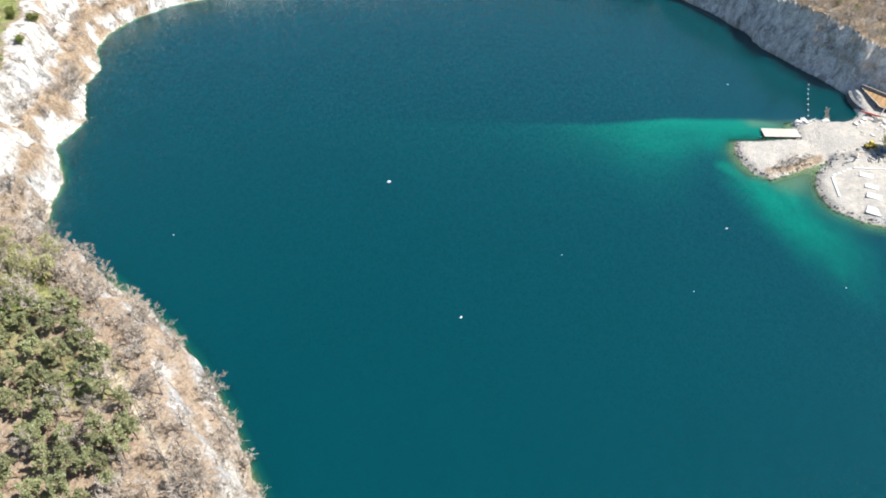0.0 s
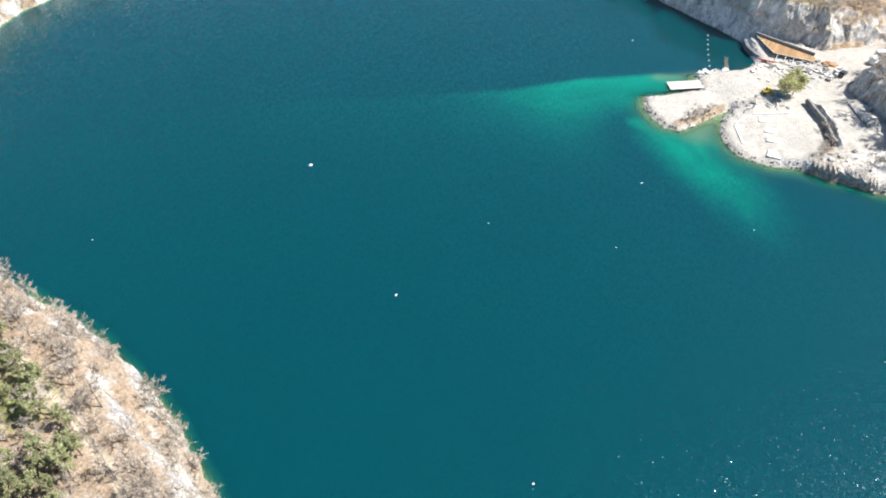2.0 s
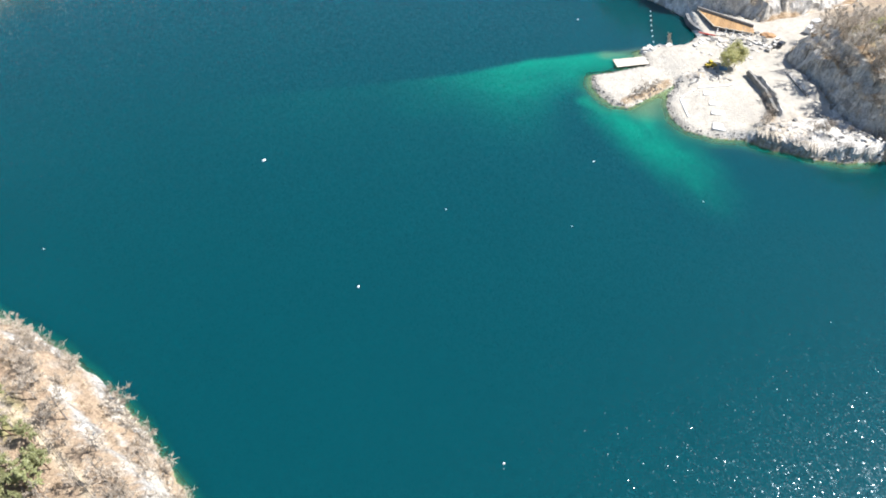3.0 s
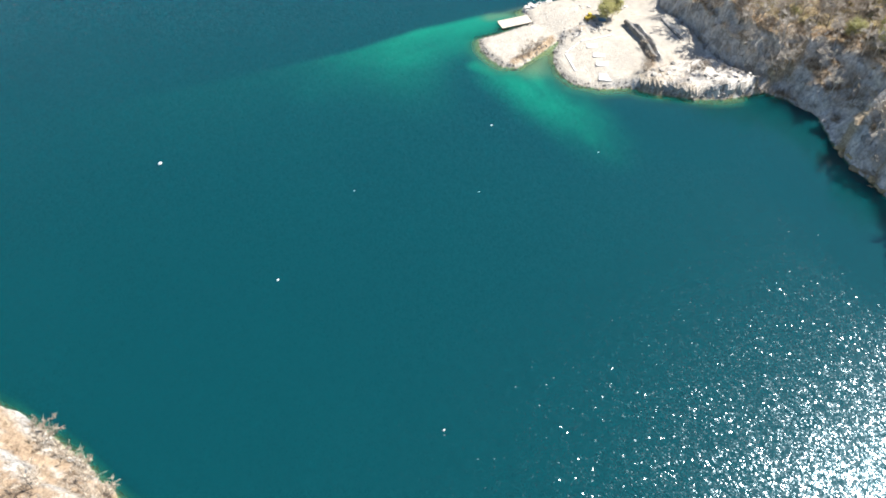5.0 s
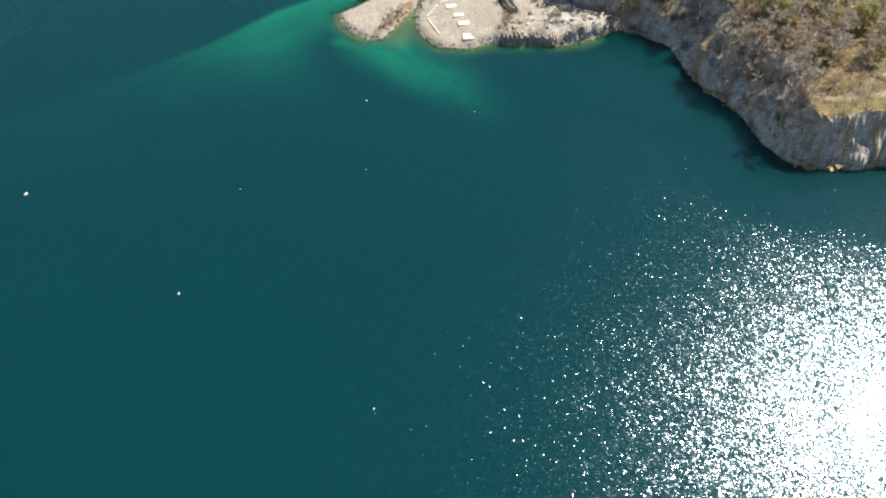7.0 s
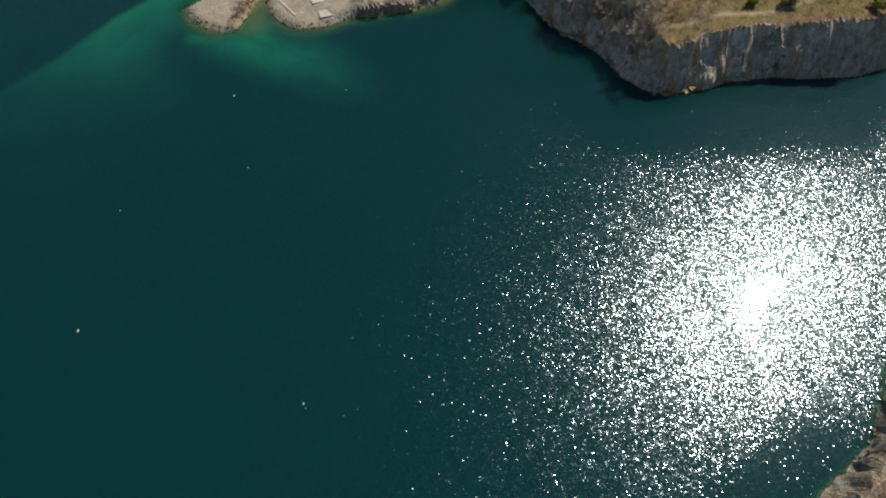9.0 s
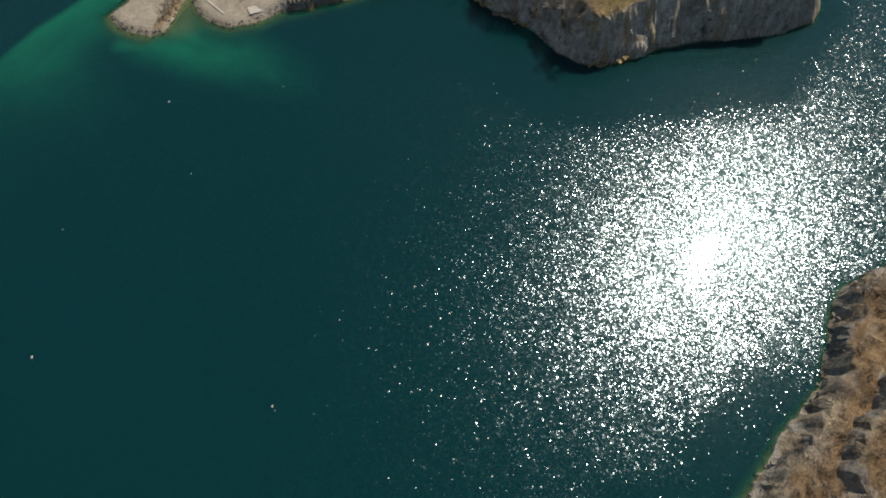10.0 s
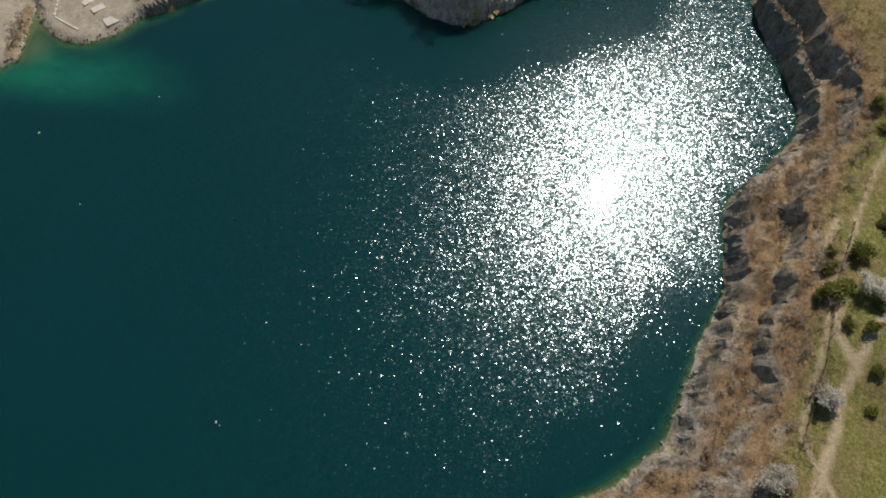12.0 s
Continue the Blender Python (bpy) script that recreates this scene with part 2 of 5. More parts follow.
    soil = mixc(n, l, maths(n, l, "MULTIPLY", attribute(n, "dry"), 0.6), soil, ramp(n, l, noise_node(n, l, 0.25, 7, 0.7, p), (0.36, (0.13, 0.09, 0.06)), (0.48, (0.30, 0.20, 0.12)), (0.62, (0.42, 0.29, 0.175))))
    soil = mixc(n, l, 1.0, soil, ramp(n, l, grain, (0.3, 0.6), (0.7, 1.2)), "MULTIPLY")
    soil = mixc(n, l, attribute(n, "path"), soil, ramp(n, l, grain, (0.3, (0.40, 0.32, 0.22)), (0.7, (0.60, 0.51, 0.38))))
    gravel = ramp(n, l, noise_node(n, l, 0.55, 10, 0.78, p), (0.28, (0.24, 0.215, 0.18)), (0.42, (0.41, 0.37, 0.31)), (0.56, (0.53, 0.475, 0.395)), (0.75, (0.66, 0.605, 0.52)))
    gravel = mixc(n, l, ramp(n, l, broad, (0.45, 0.0), (0.7, 0.6)), gravel, (0.33, 0.305, 0.265))
    gravel = mixc(n, l, ramp(n, l, noise_node(n, l, 0.22, 5, 0.65, stretched(n, l, q, 1, 0.5, 1)), (0.46, 0.0), (0.6, 0.65)), gravel, (0.38, 0.355, 0.31))
    col = mixc(n, l, attribute(n, "gravel"), soil, gravel)
    col = mixc(n, l, attribute(n, "rock"), col, rock)
    bed = ramp(n, l, grain, (0.3, (0.26, 0.22, 0.12)), (0.7, (0.50, 0.42, 0.25)))
    col = mixc(n, l, attribute(n, "bed"), col, bed)
    l.new(col, b.inputs["Base Color"])
    b.inputs["Roughness"].default_value = 0.93
    b.inputs["Specular IOR Level"].default_value = 0.25
    bump(n, l, mixc(n, l, 0.35, grain, crack), 0.4, b)
    return m


def water_material():
    m, n, l, b = material("lake_water")
    p = where(n)
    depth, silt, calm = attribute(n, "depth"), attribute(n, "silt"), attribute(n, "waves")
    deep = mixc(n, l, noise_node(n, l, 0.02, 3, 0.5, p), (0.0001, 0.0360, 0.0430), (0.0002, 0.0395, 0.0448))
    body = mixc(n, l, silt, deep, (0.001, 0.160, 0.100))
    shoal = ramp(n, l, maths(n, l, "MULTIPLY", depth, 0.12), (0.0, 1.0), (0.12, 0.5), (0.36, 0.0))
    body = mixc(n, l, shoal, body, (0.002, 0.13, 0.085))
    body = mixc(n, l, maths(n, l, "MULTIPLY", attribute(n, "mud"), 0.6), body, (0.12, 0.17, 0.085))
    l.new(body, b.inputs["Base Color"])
    l.new(maths(n, l, "ADD", maths(n, l, "MULTIPLY", calm, 0.03), 0.115), b.inputs["Roughness"])
    b.inputs["IOR"].default_value = 1.333
    b.inputs["Specular IOR Level"].default_value = 1.12
    b.inputs["Specular Tint"].default_value = (0.67, 0.87, 1.0, 1)
    b.subsurface_method = "BURLEY"
    b.inputs["Subsurface Weight"].default_value = 1.0
    b.inputs["Subsurface Radius"].default_value = (0.6, 1.0, 1.0)
    b.inputs["Subsurface Scale"].default_value = 3.0
    # short wind waves: small facets, each tilted its own way, steeper in the gusts
    gust = ramp(n, l, noise_node(n, l, 0.12, 4, 0.7, p), (0.3, 0.8), (0.5, 1.0), (0.72, 1.3))

    def facets(scale):
        v = n.new("ShaderNodeTexVoronoi")
        v.inputs["Scale"].default_value = scale
        l.new(stretched(n, l, p, 1.0, 0.85, 0.0), v.inputs["Vector"])
        off = n.new("ShaderNodeVectorMath")
        off.operation = "SUBTRACT"
        l.new(v.outputs["Color"], off.inputs[0])
        off.inputs[1].default_value = (0.5, 0.5, 0.5)
        return off.outputs[0]
    def add_facets(scale, share, to):
        m2 = n.new("ShaderNodeVectorMath")
        m2.operation = "MULTIPLY_ADD"
        l.new(facets(scale), m2.inputs[0])
        m2.inputs[1].default_value = (share, share, share)
        l.new(to, m2.inputs[2])
        return m2.outputs[0]
    small = facets(4.1)
    tilts = add_facets(1.3, 0.4, add_facets(5.6, 0.45, small))
    third = n.new("ShaderNodeSeparateXYZ")
    l.new(small, third.inputs[0])
    lot = maths(n, l, "ADD", third.outputs[2], 0.5)
    ruffled = maths(n, l, "ADD", maths(n, l, "MULTIPLY", maths(n, l, "LESS_THAN", lot, calm), 0.75), 0.25)
    rare = maths(n, l, "POWER", maths(n, l, "FRACT", maths(n, l, "MULTIPLY", lot, 37.0)), 4.0)
    steep = maths(n, l, "MULTIPLY", maths(n, l, "MULTIPLY", gust, ruffled), maths(n, l, "ADD", maths(n, l, "MULTIPLY", rare, 1.0), 0.8))
    tilt = n.new("ShaderNodeVectorMath")
    tilt.operation = "SCALE"
    l.new(tilts, tilt.inputs[0])
    l.new(maths(n, l, "MULTIPLY", steep, 0.162), tilt.inputs["Scale"])
    flat = n.new("ShaderNodeVectorMath")
    flat.operation = "MULTIPLY_ADD"
    l.new(tilt.outputs[0], flat.inputs[0])
    flat.inputs[1].default_value, flat.inputs[2].default_value = (1, 1, 0), (0, 0, 1)
    unit = n.new("ShaderNodeVectorMath")
    unit.operation = "NORMALIZE"
    l.new(flat.outputs[0], unit.inputs[0])
    l.new(unit.outputs[0], b.inputs["Normal"])
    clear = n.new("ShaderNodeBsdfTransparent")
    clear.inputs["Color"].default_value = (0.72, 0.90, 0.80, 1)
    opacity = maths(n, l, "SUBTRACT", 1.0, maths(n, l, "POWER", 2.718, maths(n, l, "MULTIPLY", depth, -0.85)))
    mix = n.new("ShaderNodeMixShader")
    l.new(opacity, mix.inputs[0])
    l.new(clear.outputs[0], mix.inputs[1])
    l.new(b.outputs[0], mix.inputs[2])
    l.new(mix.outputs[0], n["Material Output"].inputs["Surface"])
    return m


GROUND, WATER = ground_material(), water_material()


# ------------------------------------------------------------ the ground and the lake
def spread(lo, hi, step, far, grow=1.22):
    """Grid lines: even between lo and hi, then wider and wider out to far."""
    mid = list(np.arange(lo, hi + step / 2, step))
    left, right, s = [], [], step
    a, c = mid[0], mid[-1]
    while a > -far:
        s *= grow
        a -= s
        left.append(a)
    s = step
    while c < far:
        s *= grow
        c += s
        right.append(c)
    return np.array(left[::-1] + mid + right)


def grid_mesh(name, x, y, z):
    ny, nx = z.shape
    co = np.stack([x, y, z], -1).reshape(-1, 3)
    i = np.arange(ny * nx).reshape(ny, nx)
    quads = np.stack([i[:-1, :-1], i[:-1, 1:], i[1:, 1:], i[1:, :-1]], -1).reshape(-1, 4)
    me = bpy.data.meshes.new(name)
    me.vertices.add(len(co))
    me.vertices.foreach_set("co", co.ravel())
    me.loops.add(quads.size)
    me.loops.foreach_set("vertex_index", quads.ravel().astype(np.int32))
    me.polygons.add(len(quads))
    me.polygons.foreach_set("loop_start", np.arange(0, quads.size, 4, dtype=np.int32))
    me.update(calc_edges=True)
    return me


def put_attribute(me, name, values):
    a = me.attributes.new(name, "FLOAT", "POINT")
    a.data.foreach_set("value", np.ascontiguousarray(values, dtype=np.float32).ravel())


def trail(x, y, nodes, width):
    """1 on a beaten path along these nodes, 0 beside it."""
    xs, ys = x + 0.7 * fbm(x, y, 6, 2, 41), y + 0.7 * fbm(x, y, 6, 2, 42)
    best = np.full(x.shape, 1e9)
    for (ax, ay), (bx, by) in zip(nodes, nodes[1:]):
        dx, dy = bx - ax, by - ay
        t = np.clip(((xs - ax) * dx + (ys - ay) * dy) / (dx * dx + dy * dy), 0, 1)
        best = np.minimum(best, np.hypot(xs - ax - t * dx, ys - ay - t * dy))
    return smooth(width * 0.5 + 0.5, width * 0.5 - 0.4, best)


TRAILS = [([(40, -49), (51, -50.8), (62.4, -52.4), (73, -53.3), (84, -55.5), (92, -58), (120, -70)], 1.9),
          ([(78, -55), (84, -50), (93, -49.5), (97, -44), (112, -47)], 1.5), ([(46, -45), (49, -41), (57, -39.5), (64, -41)], 1.0),
          ([(40, -62), (62, -47), (78, -48.5), (94, -48), (118, -52), (150, -60)], 0.9),
          ([(158, 66), (166, 58), (176, 51), (186, 42), (200, 33), (212, 24)], 1.3), ([(166, 58), (180, 56), (196, 46)], 1.0),
          ([(162, 69), (171, 74), (186, 78), (205, 80)], 1.2), ([(-38, 52), (-48, 67), (-55, 76), (-68, 90)], 1.5)]

gx, gy = np.meshgrid(spread(-160, 240, 0.8, 3000), spread(-80, 305, 0.8, 3000))
gz, g_wall, g_shore, g_u, g_low, g_back = land(gx, gy)
slope = np.hypot(np.gradient(gz, axis=0) / np.maximum(np.gradient(gy, axis=0), .1), np.gradient(gz, axis=1) / np.maximum(np.gradient(gx, axis=1), .1))
cragx = (0.5 - 1.8 * np.abs(fbm(gx + gz * 0.7, gy, 3.6, 3, 21))) * smooth(0.5, 1.4, slope)
cragy = (0.5 - 1.8 * np.abs(fbm(gx, gy + gz * 0.7, 3.6, 3, 22))) * smooth(0.5, 1.4, slope)
bigx = fbm(gx + gz * 0.3, gy - gz * 0.2, 7.5, 3, 25) * smooth(0.7, 1.6, slope) * smooth(0.4, 3, gz)
bigy = fbm(gx - gz * 0.2, gy + gz * 0.3, 7.5, 3, 26) * smooth(0.7, 1.6, slope) * smooth(0.4, 3, gz)
rough_face = 0.8 - 0.45 * g_low
me = grid_mesh("ground", gx + rough_face * cragx + 2.2 * bigx, gy + rough_face * cragy + 2.2 * bigy, gz)
south, west_near = smooth(-8, -18, gy), smooth(0, -20, gx) * smooth(135, 122, gy)
bare = smooth(0.55, 1.15, slope + 0.45 * fbm(gx, gy, 6, 3, 23) - 0.5 * south - 0.95 * west_near + 0.6 * (south + west_near) * fbm(gx, gy, 14, 3, 28))
knoll = smooth(121, 127, gx + 0.2 * (146 - gy)) * smooth(150, 143, gy) * g_low
earthy = smooth(0.02, 0.3, fbm(gx, gy, 15, 4, 29)) * smooth(-60, -90, gx) * smooth(272, 262, gy)
stony = np.maximum(bare * (g_wall > -1) * (1 - 0.85 * earthy), knoll * smooth(-0.4, 0.0, fbm(gx, gy, 7, 3, 27) + 0.15))
stony = np.maximum(stony, smooth(0.55, 0.9, slope) * g_low)
stony = np.maximum(stony, smooth(0.35, 0.6, np.exp(-(((gx - 122) / 6.5) ** 2 + ((gy - 174.5) / 3.2) ** 2)) + 0.25 * fbm(gx, gy, 3, 3, 37)) * g_low)
foot = south * (g_wall > 0.3) * np.maximum(smooth(0.5, 0.25, g_u) * smooth(-0.25, 0.05, fbm(gx, gy, 13, 3, 35)), smooth(0.22, 0.32, fbm(gx, gy, 9, 3, 36)) * (g_back < 3))
stony = np.maximum(stony, 0.85 * foot)
stony = np.maximum(stony, south * smooth(0.85, 1.2, slope + 0.35 * fbm(gx, gy, 5, 3, 38)))
white_wall = smooth(-92, -100, gx) * smooth(128, 138, gy) * (g_wall > 0) * (g_back < 4)
bands = np.maximum(smooth(0.46, 0.6, g_u + 0.22 * fbm(gx, gy, 10, 4, 39)), smooth(0.34, 0.2, g_u + 0.18 * fbm(gx, gy, 8, 4, 40))) * smooth(-0.35, -0.05, fbm(gx, gy, 5, 4, 48))
stony = stony * (1 - white_wall) + white_wall * bands
put_attribute(me, "rock", stony)
gravel = smooth(0.6, -0.6, g_wall) * (1 - 0.75 * smooth(172, 190, gx + 4 * fbm(gx, gy, 9, 3, 30))) * (g_shore > -0.5) * (gz > -0.1) * (1 - 0.9 * knoll)
gravel = gravel * (1 - 0.9 * trail(gx, gy, [(94, 168), (100, 169.5), (106, 172.5), (111, 175)], 2.6)) * (1 - 0.8 * trail(gx, gy, [(136, 160), (133.5, 150), (126, 143.5)], 2.2))
put_attribute(me, "gravel", gravel)
beaten = np.zeros_like(gx)
for nodes, width in TRAILS:
    beaten = np.maximum(beaten, trail(gx, gy, nodes, width))
put_attribute(me, "path", beaten * (g_back > 0))
SCREE = [([(160, 61), (156.5, 55), (154.3, 51)], 4.5), ([(171, 47), (169, 42)], 3.0), ([(164, 51), (162, 46.5)], 2.0), ([(186, 33), (183, 28)], 3.5), ([(177, 42), (175.5, 37.5)], 2.0),
         ([(215, 16), (210, 9)], 3.0), ([(167, 100), (158.5, 96)], 3.0), ([(168, 84), (157, 83)], 2.5), ([(166, 128), (156, 126)], 5.0), ([(100, -40), (97, -31)], 3.0), ([(128, -44), (125, -30)], 3.0)]
scree = np.zeros_like(gx)
for nodes, width in SCREE:
    scree = np.maximum(scree, trail(gx, gy, nodes, width) * smooth(-0.35, 0.1, fbm(gx, gy, 2.5, 3, 43)))
put_attribute(me, "scree", scree)
put_attribute(me, "bed", smooth(0.05, -0.35, gz))
# paler rock on the shaded east and north-east walls also replaces sky fill
pale = smooth(-15, -40, gx) * (1 - 0.6 * west_near) * (1 - 0.32 * white_wall) + 1.0 * smooth(90, 100, gx) * smooth(200, 212, gy) * smooth(152, 140, gx) + 0.85 * smooth(130, 145, gx) * smooth(-2, 15, gy) * (1 - 0.3 * smooth(108, 128, gy)) + 0.10 * south + smooth(230, 270, gy) * smooth(50, -50, gx)
heap_at = np.exp(-(((gx - 122) / 6.5) ** 2 + ((gy - 174.5) / 3.2) ** 2)) * g_low
put_attribute(me, "pale", np.clip(pale + 0.8 * g_low - 0.6 * knoll - 0.8 * heap_at, 0, 1))
green = smooth(0.0, 0.35, fbm(gx, gy, 30, 3, 24) + 0.65 * smooth(0, 7, g_back) + 0.35 * south - 0.2 - 0.4 * smooth(20, -30, gx) + 0.9 * smooth(-126, -138, gx) * smooth(2, 6, g_back))
green = green * (1 - 0.6 * smooth(135, 150, gx) * smooth(50, 62, gy))
green = green * (1 - south) + south * smooth(0.5, 6, g_back + 3 * fbm(gx, gy, 8, 3, 49))
put_attribute(me, "grass", green)
put_attribute(me, "woods", smooth(0, -25, gx) * (1 - 0.6 * white_wall))
put_attribute(me, "dry", np.clip(south * (1 - 0.75 * green) + 0.6 * smooth(150, 165, gx) * smooth(80, 60, gy), 0, 1))
me.materials.append(GROUND)
# broken rock keeps hard edges, soil and grass are soft
hard = stony[:-1, :-1] * (slope[:-1, :-1] > 0.6) > 0.45
me.polygons.foreach_set("use_smooth", ~hard.ravel())
ground = tagged(new("ground", me), "limestone quarry walls with leaf litter and dry grass on top", "ground", kind="structure")


def off_line(x, y, nodes):
    """Distance from a line through these nodes."""
    best = np.full(x.shape, 1e9)
    for (ax, ay), (bx, by) in zip(nodes, nodes[1:]):
        dx, dy = bx - ax, by - ay
        t = np.clip(((x - ax) * dx + (y - ay) * dy) / (dx * dx + dy * dy), 0, 1)
        best = np.minimum(best, np.hypot(x - ax - t * dx, y - ay - t * dy))
    return best


def plume(x, y):
    """Silt that drifts from the spit: one long tongue to the west, sharp on its far side, and a wispy short one to the south."""
    w = fbm(x, y, 22, 5, 31)
    wisp = fbm(x * 0.35 + 3 * w, y * 1.6 + 6 * w, 14, 4, 44)
    edge = 195.5 + 2.5 * smooth(45, 80, x) - 2.5 * smooth(96, 112, x) + 1.2 * w
    d = np.maximum(edge - y, 0)
    reach = 23 + 5 * w - 6 * np.exp(-((x - 79) / 9) ** 2)
    a = smooth(edge + 1.3, edge - 1.6, y) * np.exp(-(d / reach) ** 2) * (0.06 + 0.94 * smooth(12, 96, x + 14 * w)) * smooth(-45, 25, x + 10 * w) * smooth(118, 113, x)
    a = a * np.clip(0.92 + 0.45 * wisp, 0, 1)
    along = (168 - y) / 56
    across = x - (93.5 + 6.5 * np.clip(along, 0, 1)) + 5 * w
    streak = fbm(across * 5 + 8 * w, y - across * 1.2, 16, 4, 45)
    width = 13.0 - 6.5 * np.clip(along, 0, 1)
    veil = smooth(width + 6, width - 11, np.abs(across)) * smooth(-0.12, 0.1, along) * smooth(1.05, 0.35, along + 0.12 * w)
    bb = veil * np.clip(0.80 + 0.4 * streak + 0.2 * fbm(x, y, 9, 4, 47), 0, 1)
    ring = 0.75 * np.exp(-(off_line(x, y, [(83, 172), (86, 166), (93, 162.5), (99, 161)]) / (3.0 + 2 * w)) ** 2)
    return np.clip(np.maximum(np.maximum(a, bb), ring), 0, 1)


def stirred(x, y):
    """Brown mud in the shallows of the channel and behind the pontoon."""
    w = fbm(x, y, 8, 3, 46)
    inlet = np.exp(-(off_line(x, y, [(99, 164), (105, 169.5), (114, 175)]) / (4.2 + 2.5 * w)) ** 2)
    back_ = 0.8 * np.exp(-(off_line(x, y, [(99, 196), (106, 195.3), (113, 195)]) / (2.6 + 1.5 * w)) ** 2)
    return np.clip(np.maximum(inlet, back_), 0, 1)


wx, wy = np.meshgrid(spread(-136, 240, 1.25, 420), spread(-46, 300, 1.25, 380))
wz = np.zeros_like(wx)
bed_z, w_wall, w_shore, _, _, _ = land(wx, wy)
me = grid_mesh("lake", wx, wy, wz)
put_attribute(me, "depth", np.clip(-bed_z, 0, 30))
put_attribute(me, "silt", plume(wx, wy))
put_attribute(me, "mud", stirred(wx, wy))
ruffle = 6 * fbm(wx, wy, 18, 4, 34)
lee_south = smooth(19, 11, -w_shore + 0.8 * ruffle) * smooth(2, -6, wy) * smooth(108, 86, wx)
lee_east = smooth(35, 21, -w_shore + 1.2 * ruffle) * smooth(-4, 6, wy) * smooth(40, 120, wx)
put_attribute(me, "waves", smooth(0.2, 2, -w_shore) * (1.15 + 0.3 * fbm(wx, wy, 26, 4, 33)) * (1 - 0.93 * lee_south) * (1 - 0.99 * lee_east))
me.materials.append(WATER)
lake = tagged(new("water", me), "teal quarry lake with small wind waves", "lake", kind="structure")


# ------------------------------------------------------------ plants
def simple(name, *cols, scale=1.5, rough=0.85, by_object=0.35, metal=0.0):
    """A matt material with grain between its colours, a little lighter or darker from object to object."""
    m, n, l, b = material(name)
    tc = n.new("ShaderNodeTexCoord").outputs["Object"]
    stops = [(0.3 + 0.4 * k / max(1, len(cols) - 1), c) for k, c in enumerate(cols)]
    col = ramp(n, l, noise_node(n, l, scale, 6, 0.65, tc), *stops)
    if by_object:
        info = n.new("ShaderNodeObjectInfo").outputs["Random"]
        col = mixc(n, l, 1.0, col, ramp(n, l, info, (0.0, 1 - by_object), (1.0, 1.0 + by_object * 0.4)), "MULTIPLY")
    l.new(col, b.inputs["Base Color"])
    b.inputs["Roughness"].default_value, b.inputs["Metallic"].default_value = rough, metal
    return m


def leafy(name, *cols):
    """Leaves: each a shade of its own."""
    m, n, l, b = material(name)
    geo = n.new("ShaderNodeNewGeometry").outputs["Random Per Island"]
    stops = [(k / max(1, len(cols) - 1), c) for k, c in enumerate(cols)]
    col = ramp(n, l, geo, *stops)
    info = n.new("ShaderNodeObjectInfo").outputs["Random"]
    col = mixc(n, l, 1.0, col, ramp(n, l, info, (0.0, 0.7), (1.0, 1.15)), "MULTIPLY")
    l.new(col, b.inputs["Base Color"])
    b.inputs["Roughness"].default_value = 0.7
    b.inputs["Specular IOR Level"].default_value = 0.2
    thin = n.new("ShaderNodeBsdfTranslucent")
    l.new(col, thin.inputs["Color"])
    mix = n.new("ShaderNodeMixShader")
    mix.inputs[0].default_value = 0.35
    l.new(b.outputs[0], mix.inputs[1])
    l.new(thin.outputs[0], mix.inputs[2])
    l.new(mix.outputs[0], n["Material Output"].inputs["Surface"])
    return m


BARK = simple("bark", (0.10, 0.08, 0.065), (0.22, 0.19, 0.16), scale=4)
PINE_BARK = simple("pine_bark", (0.13, 0.08, 0.05), (0.25, 0.17, 0.11), scale=4)
TWIGS = simple("twigs", (0.38, 0.315, 0.24), (0.60, 0.51, 0.41), scale=2)
GREY_TWIGS = simple("grey_twigs", (0.43, 0.37, 0.30), (0.66, 0.59, 0.50), scale=0.3, by_object=0.0)
NEEDLES = leafy("needles", (0.21, 0.22, 0.095), (0.33, 0.34, 0.16), (0.44, 0.445, 0.25))
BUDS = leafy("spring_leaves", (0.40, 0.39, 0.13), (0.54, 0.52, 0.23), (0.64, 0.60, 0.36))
GREEN = leafy("green_leaves", (0.12, 0.155, 0.03), (0.21, 0.245, 0.055), (0.32, 0.33, 0.10))
BLOSSOM = leafy("blossom", (0.62, 0.59, 0.52), (0.76, 0.74, 0.68), (0.84, 0.82, 0.77))


def mesh_of(name, verts, faces, mat, shade=False):
    me = bpy.data.meshes.new(name)
    me.from_pydata([tuple(v) for v in verts], [], faces)
    me.materials.append(mat)
    if shade:
        me.shade_smooth()
    return me


def rod(verts, faces, a, b, ra, rb, sides=5):
    """Adds a tapered rod from a to b."""
    a, b = np.array(a, float), np.array(b, float)
    d = b - a
    d = d / (np.linalg.norm(d) + 1e-9)
    u = np.cross(d, (0, 0, 1) if abs(d[2]) < 0.9 else (1, 0, 0))
    u /= np.linalg.norm(u)
    v = np.cross(d, u)
    k = len(verts)
    for p, r in ((a, ra), (b, rb)):
        for i in range(sides):
            w = 2 * math.pi * i / sides
            verts.append(p + r * (math.cos(w) * u + math.sin(w) * v))
    for i in range(sides):
        j = (i + 1) % sides
        faces.append((k + i, k + j, k + sides + j, k + sides + i))
    faces.append(tuple(k + sides + i for i in range(sides)))


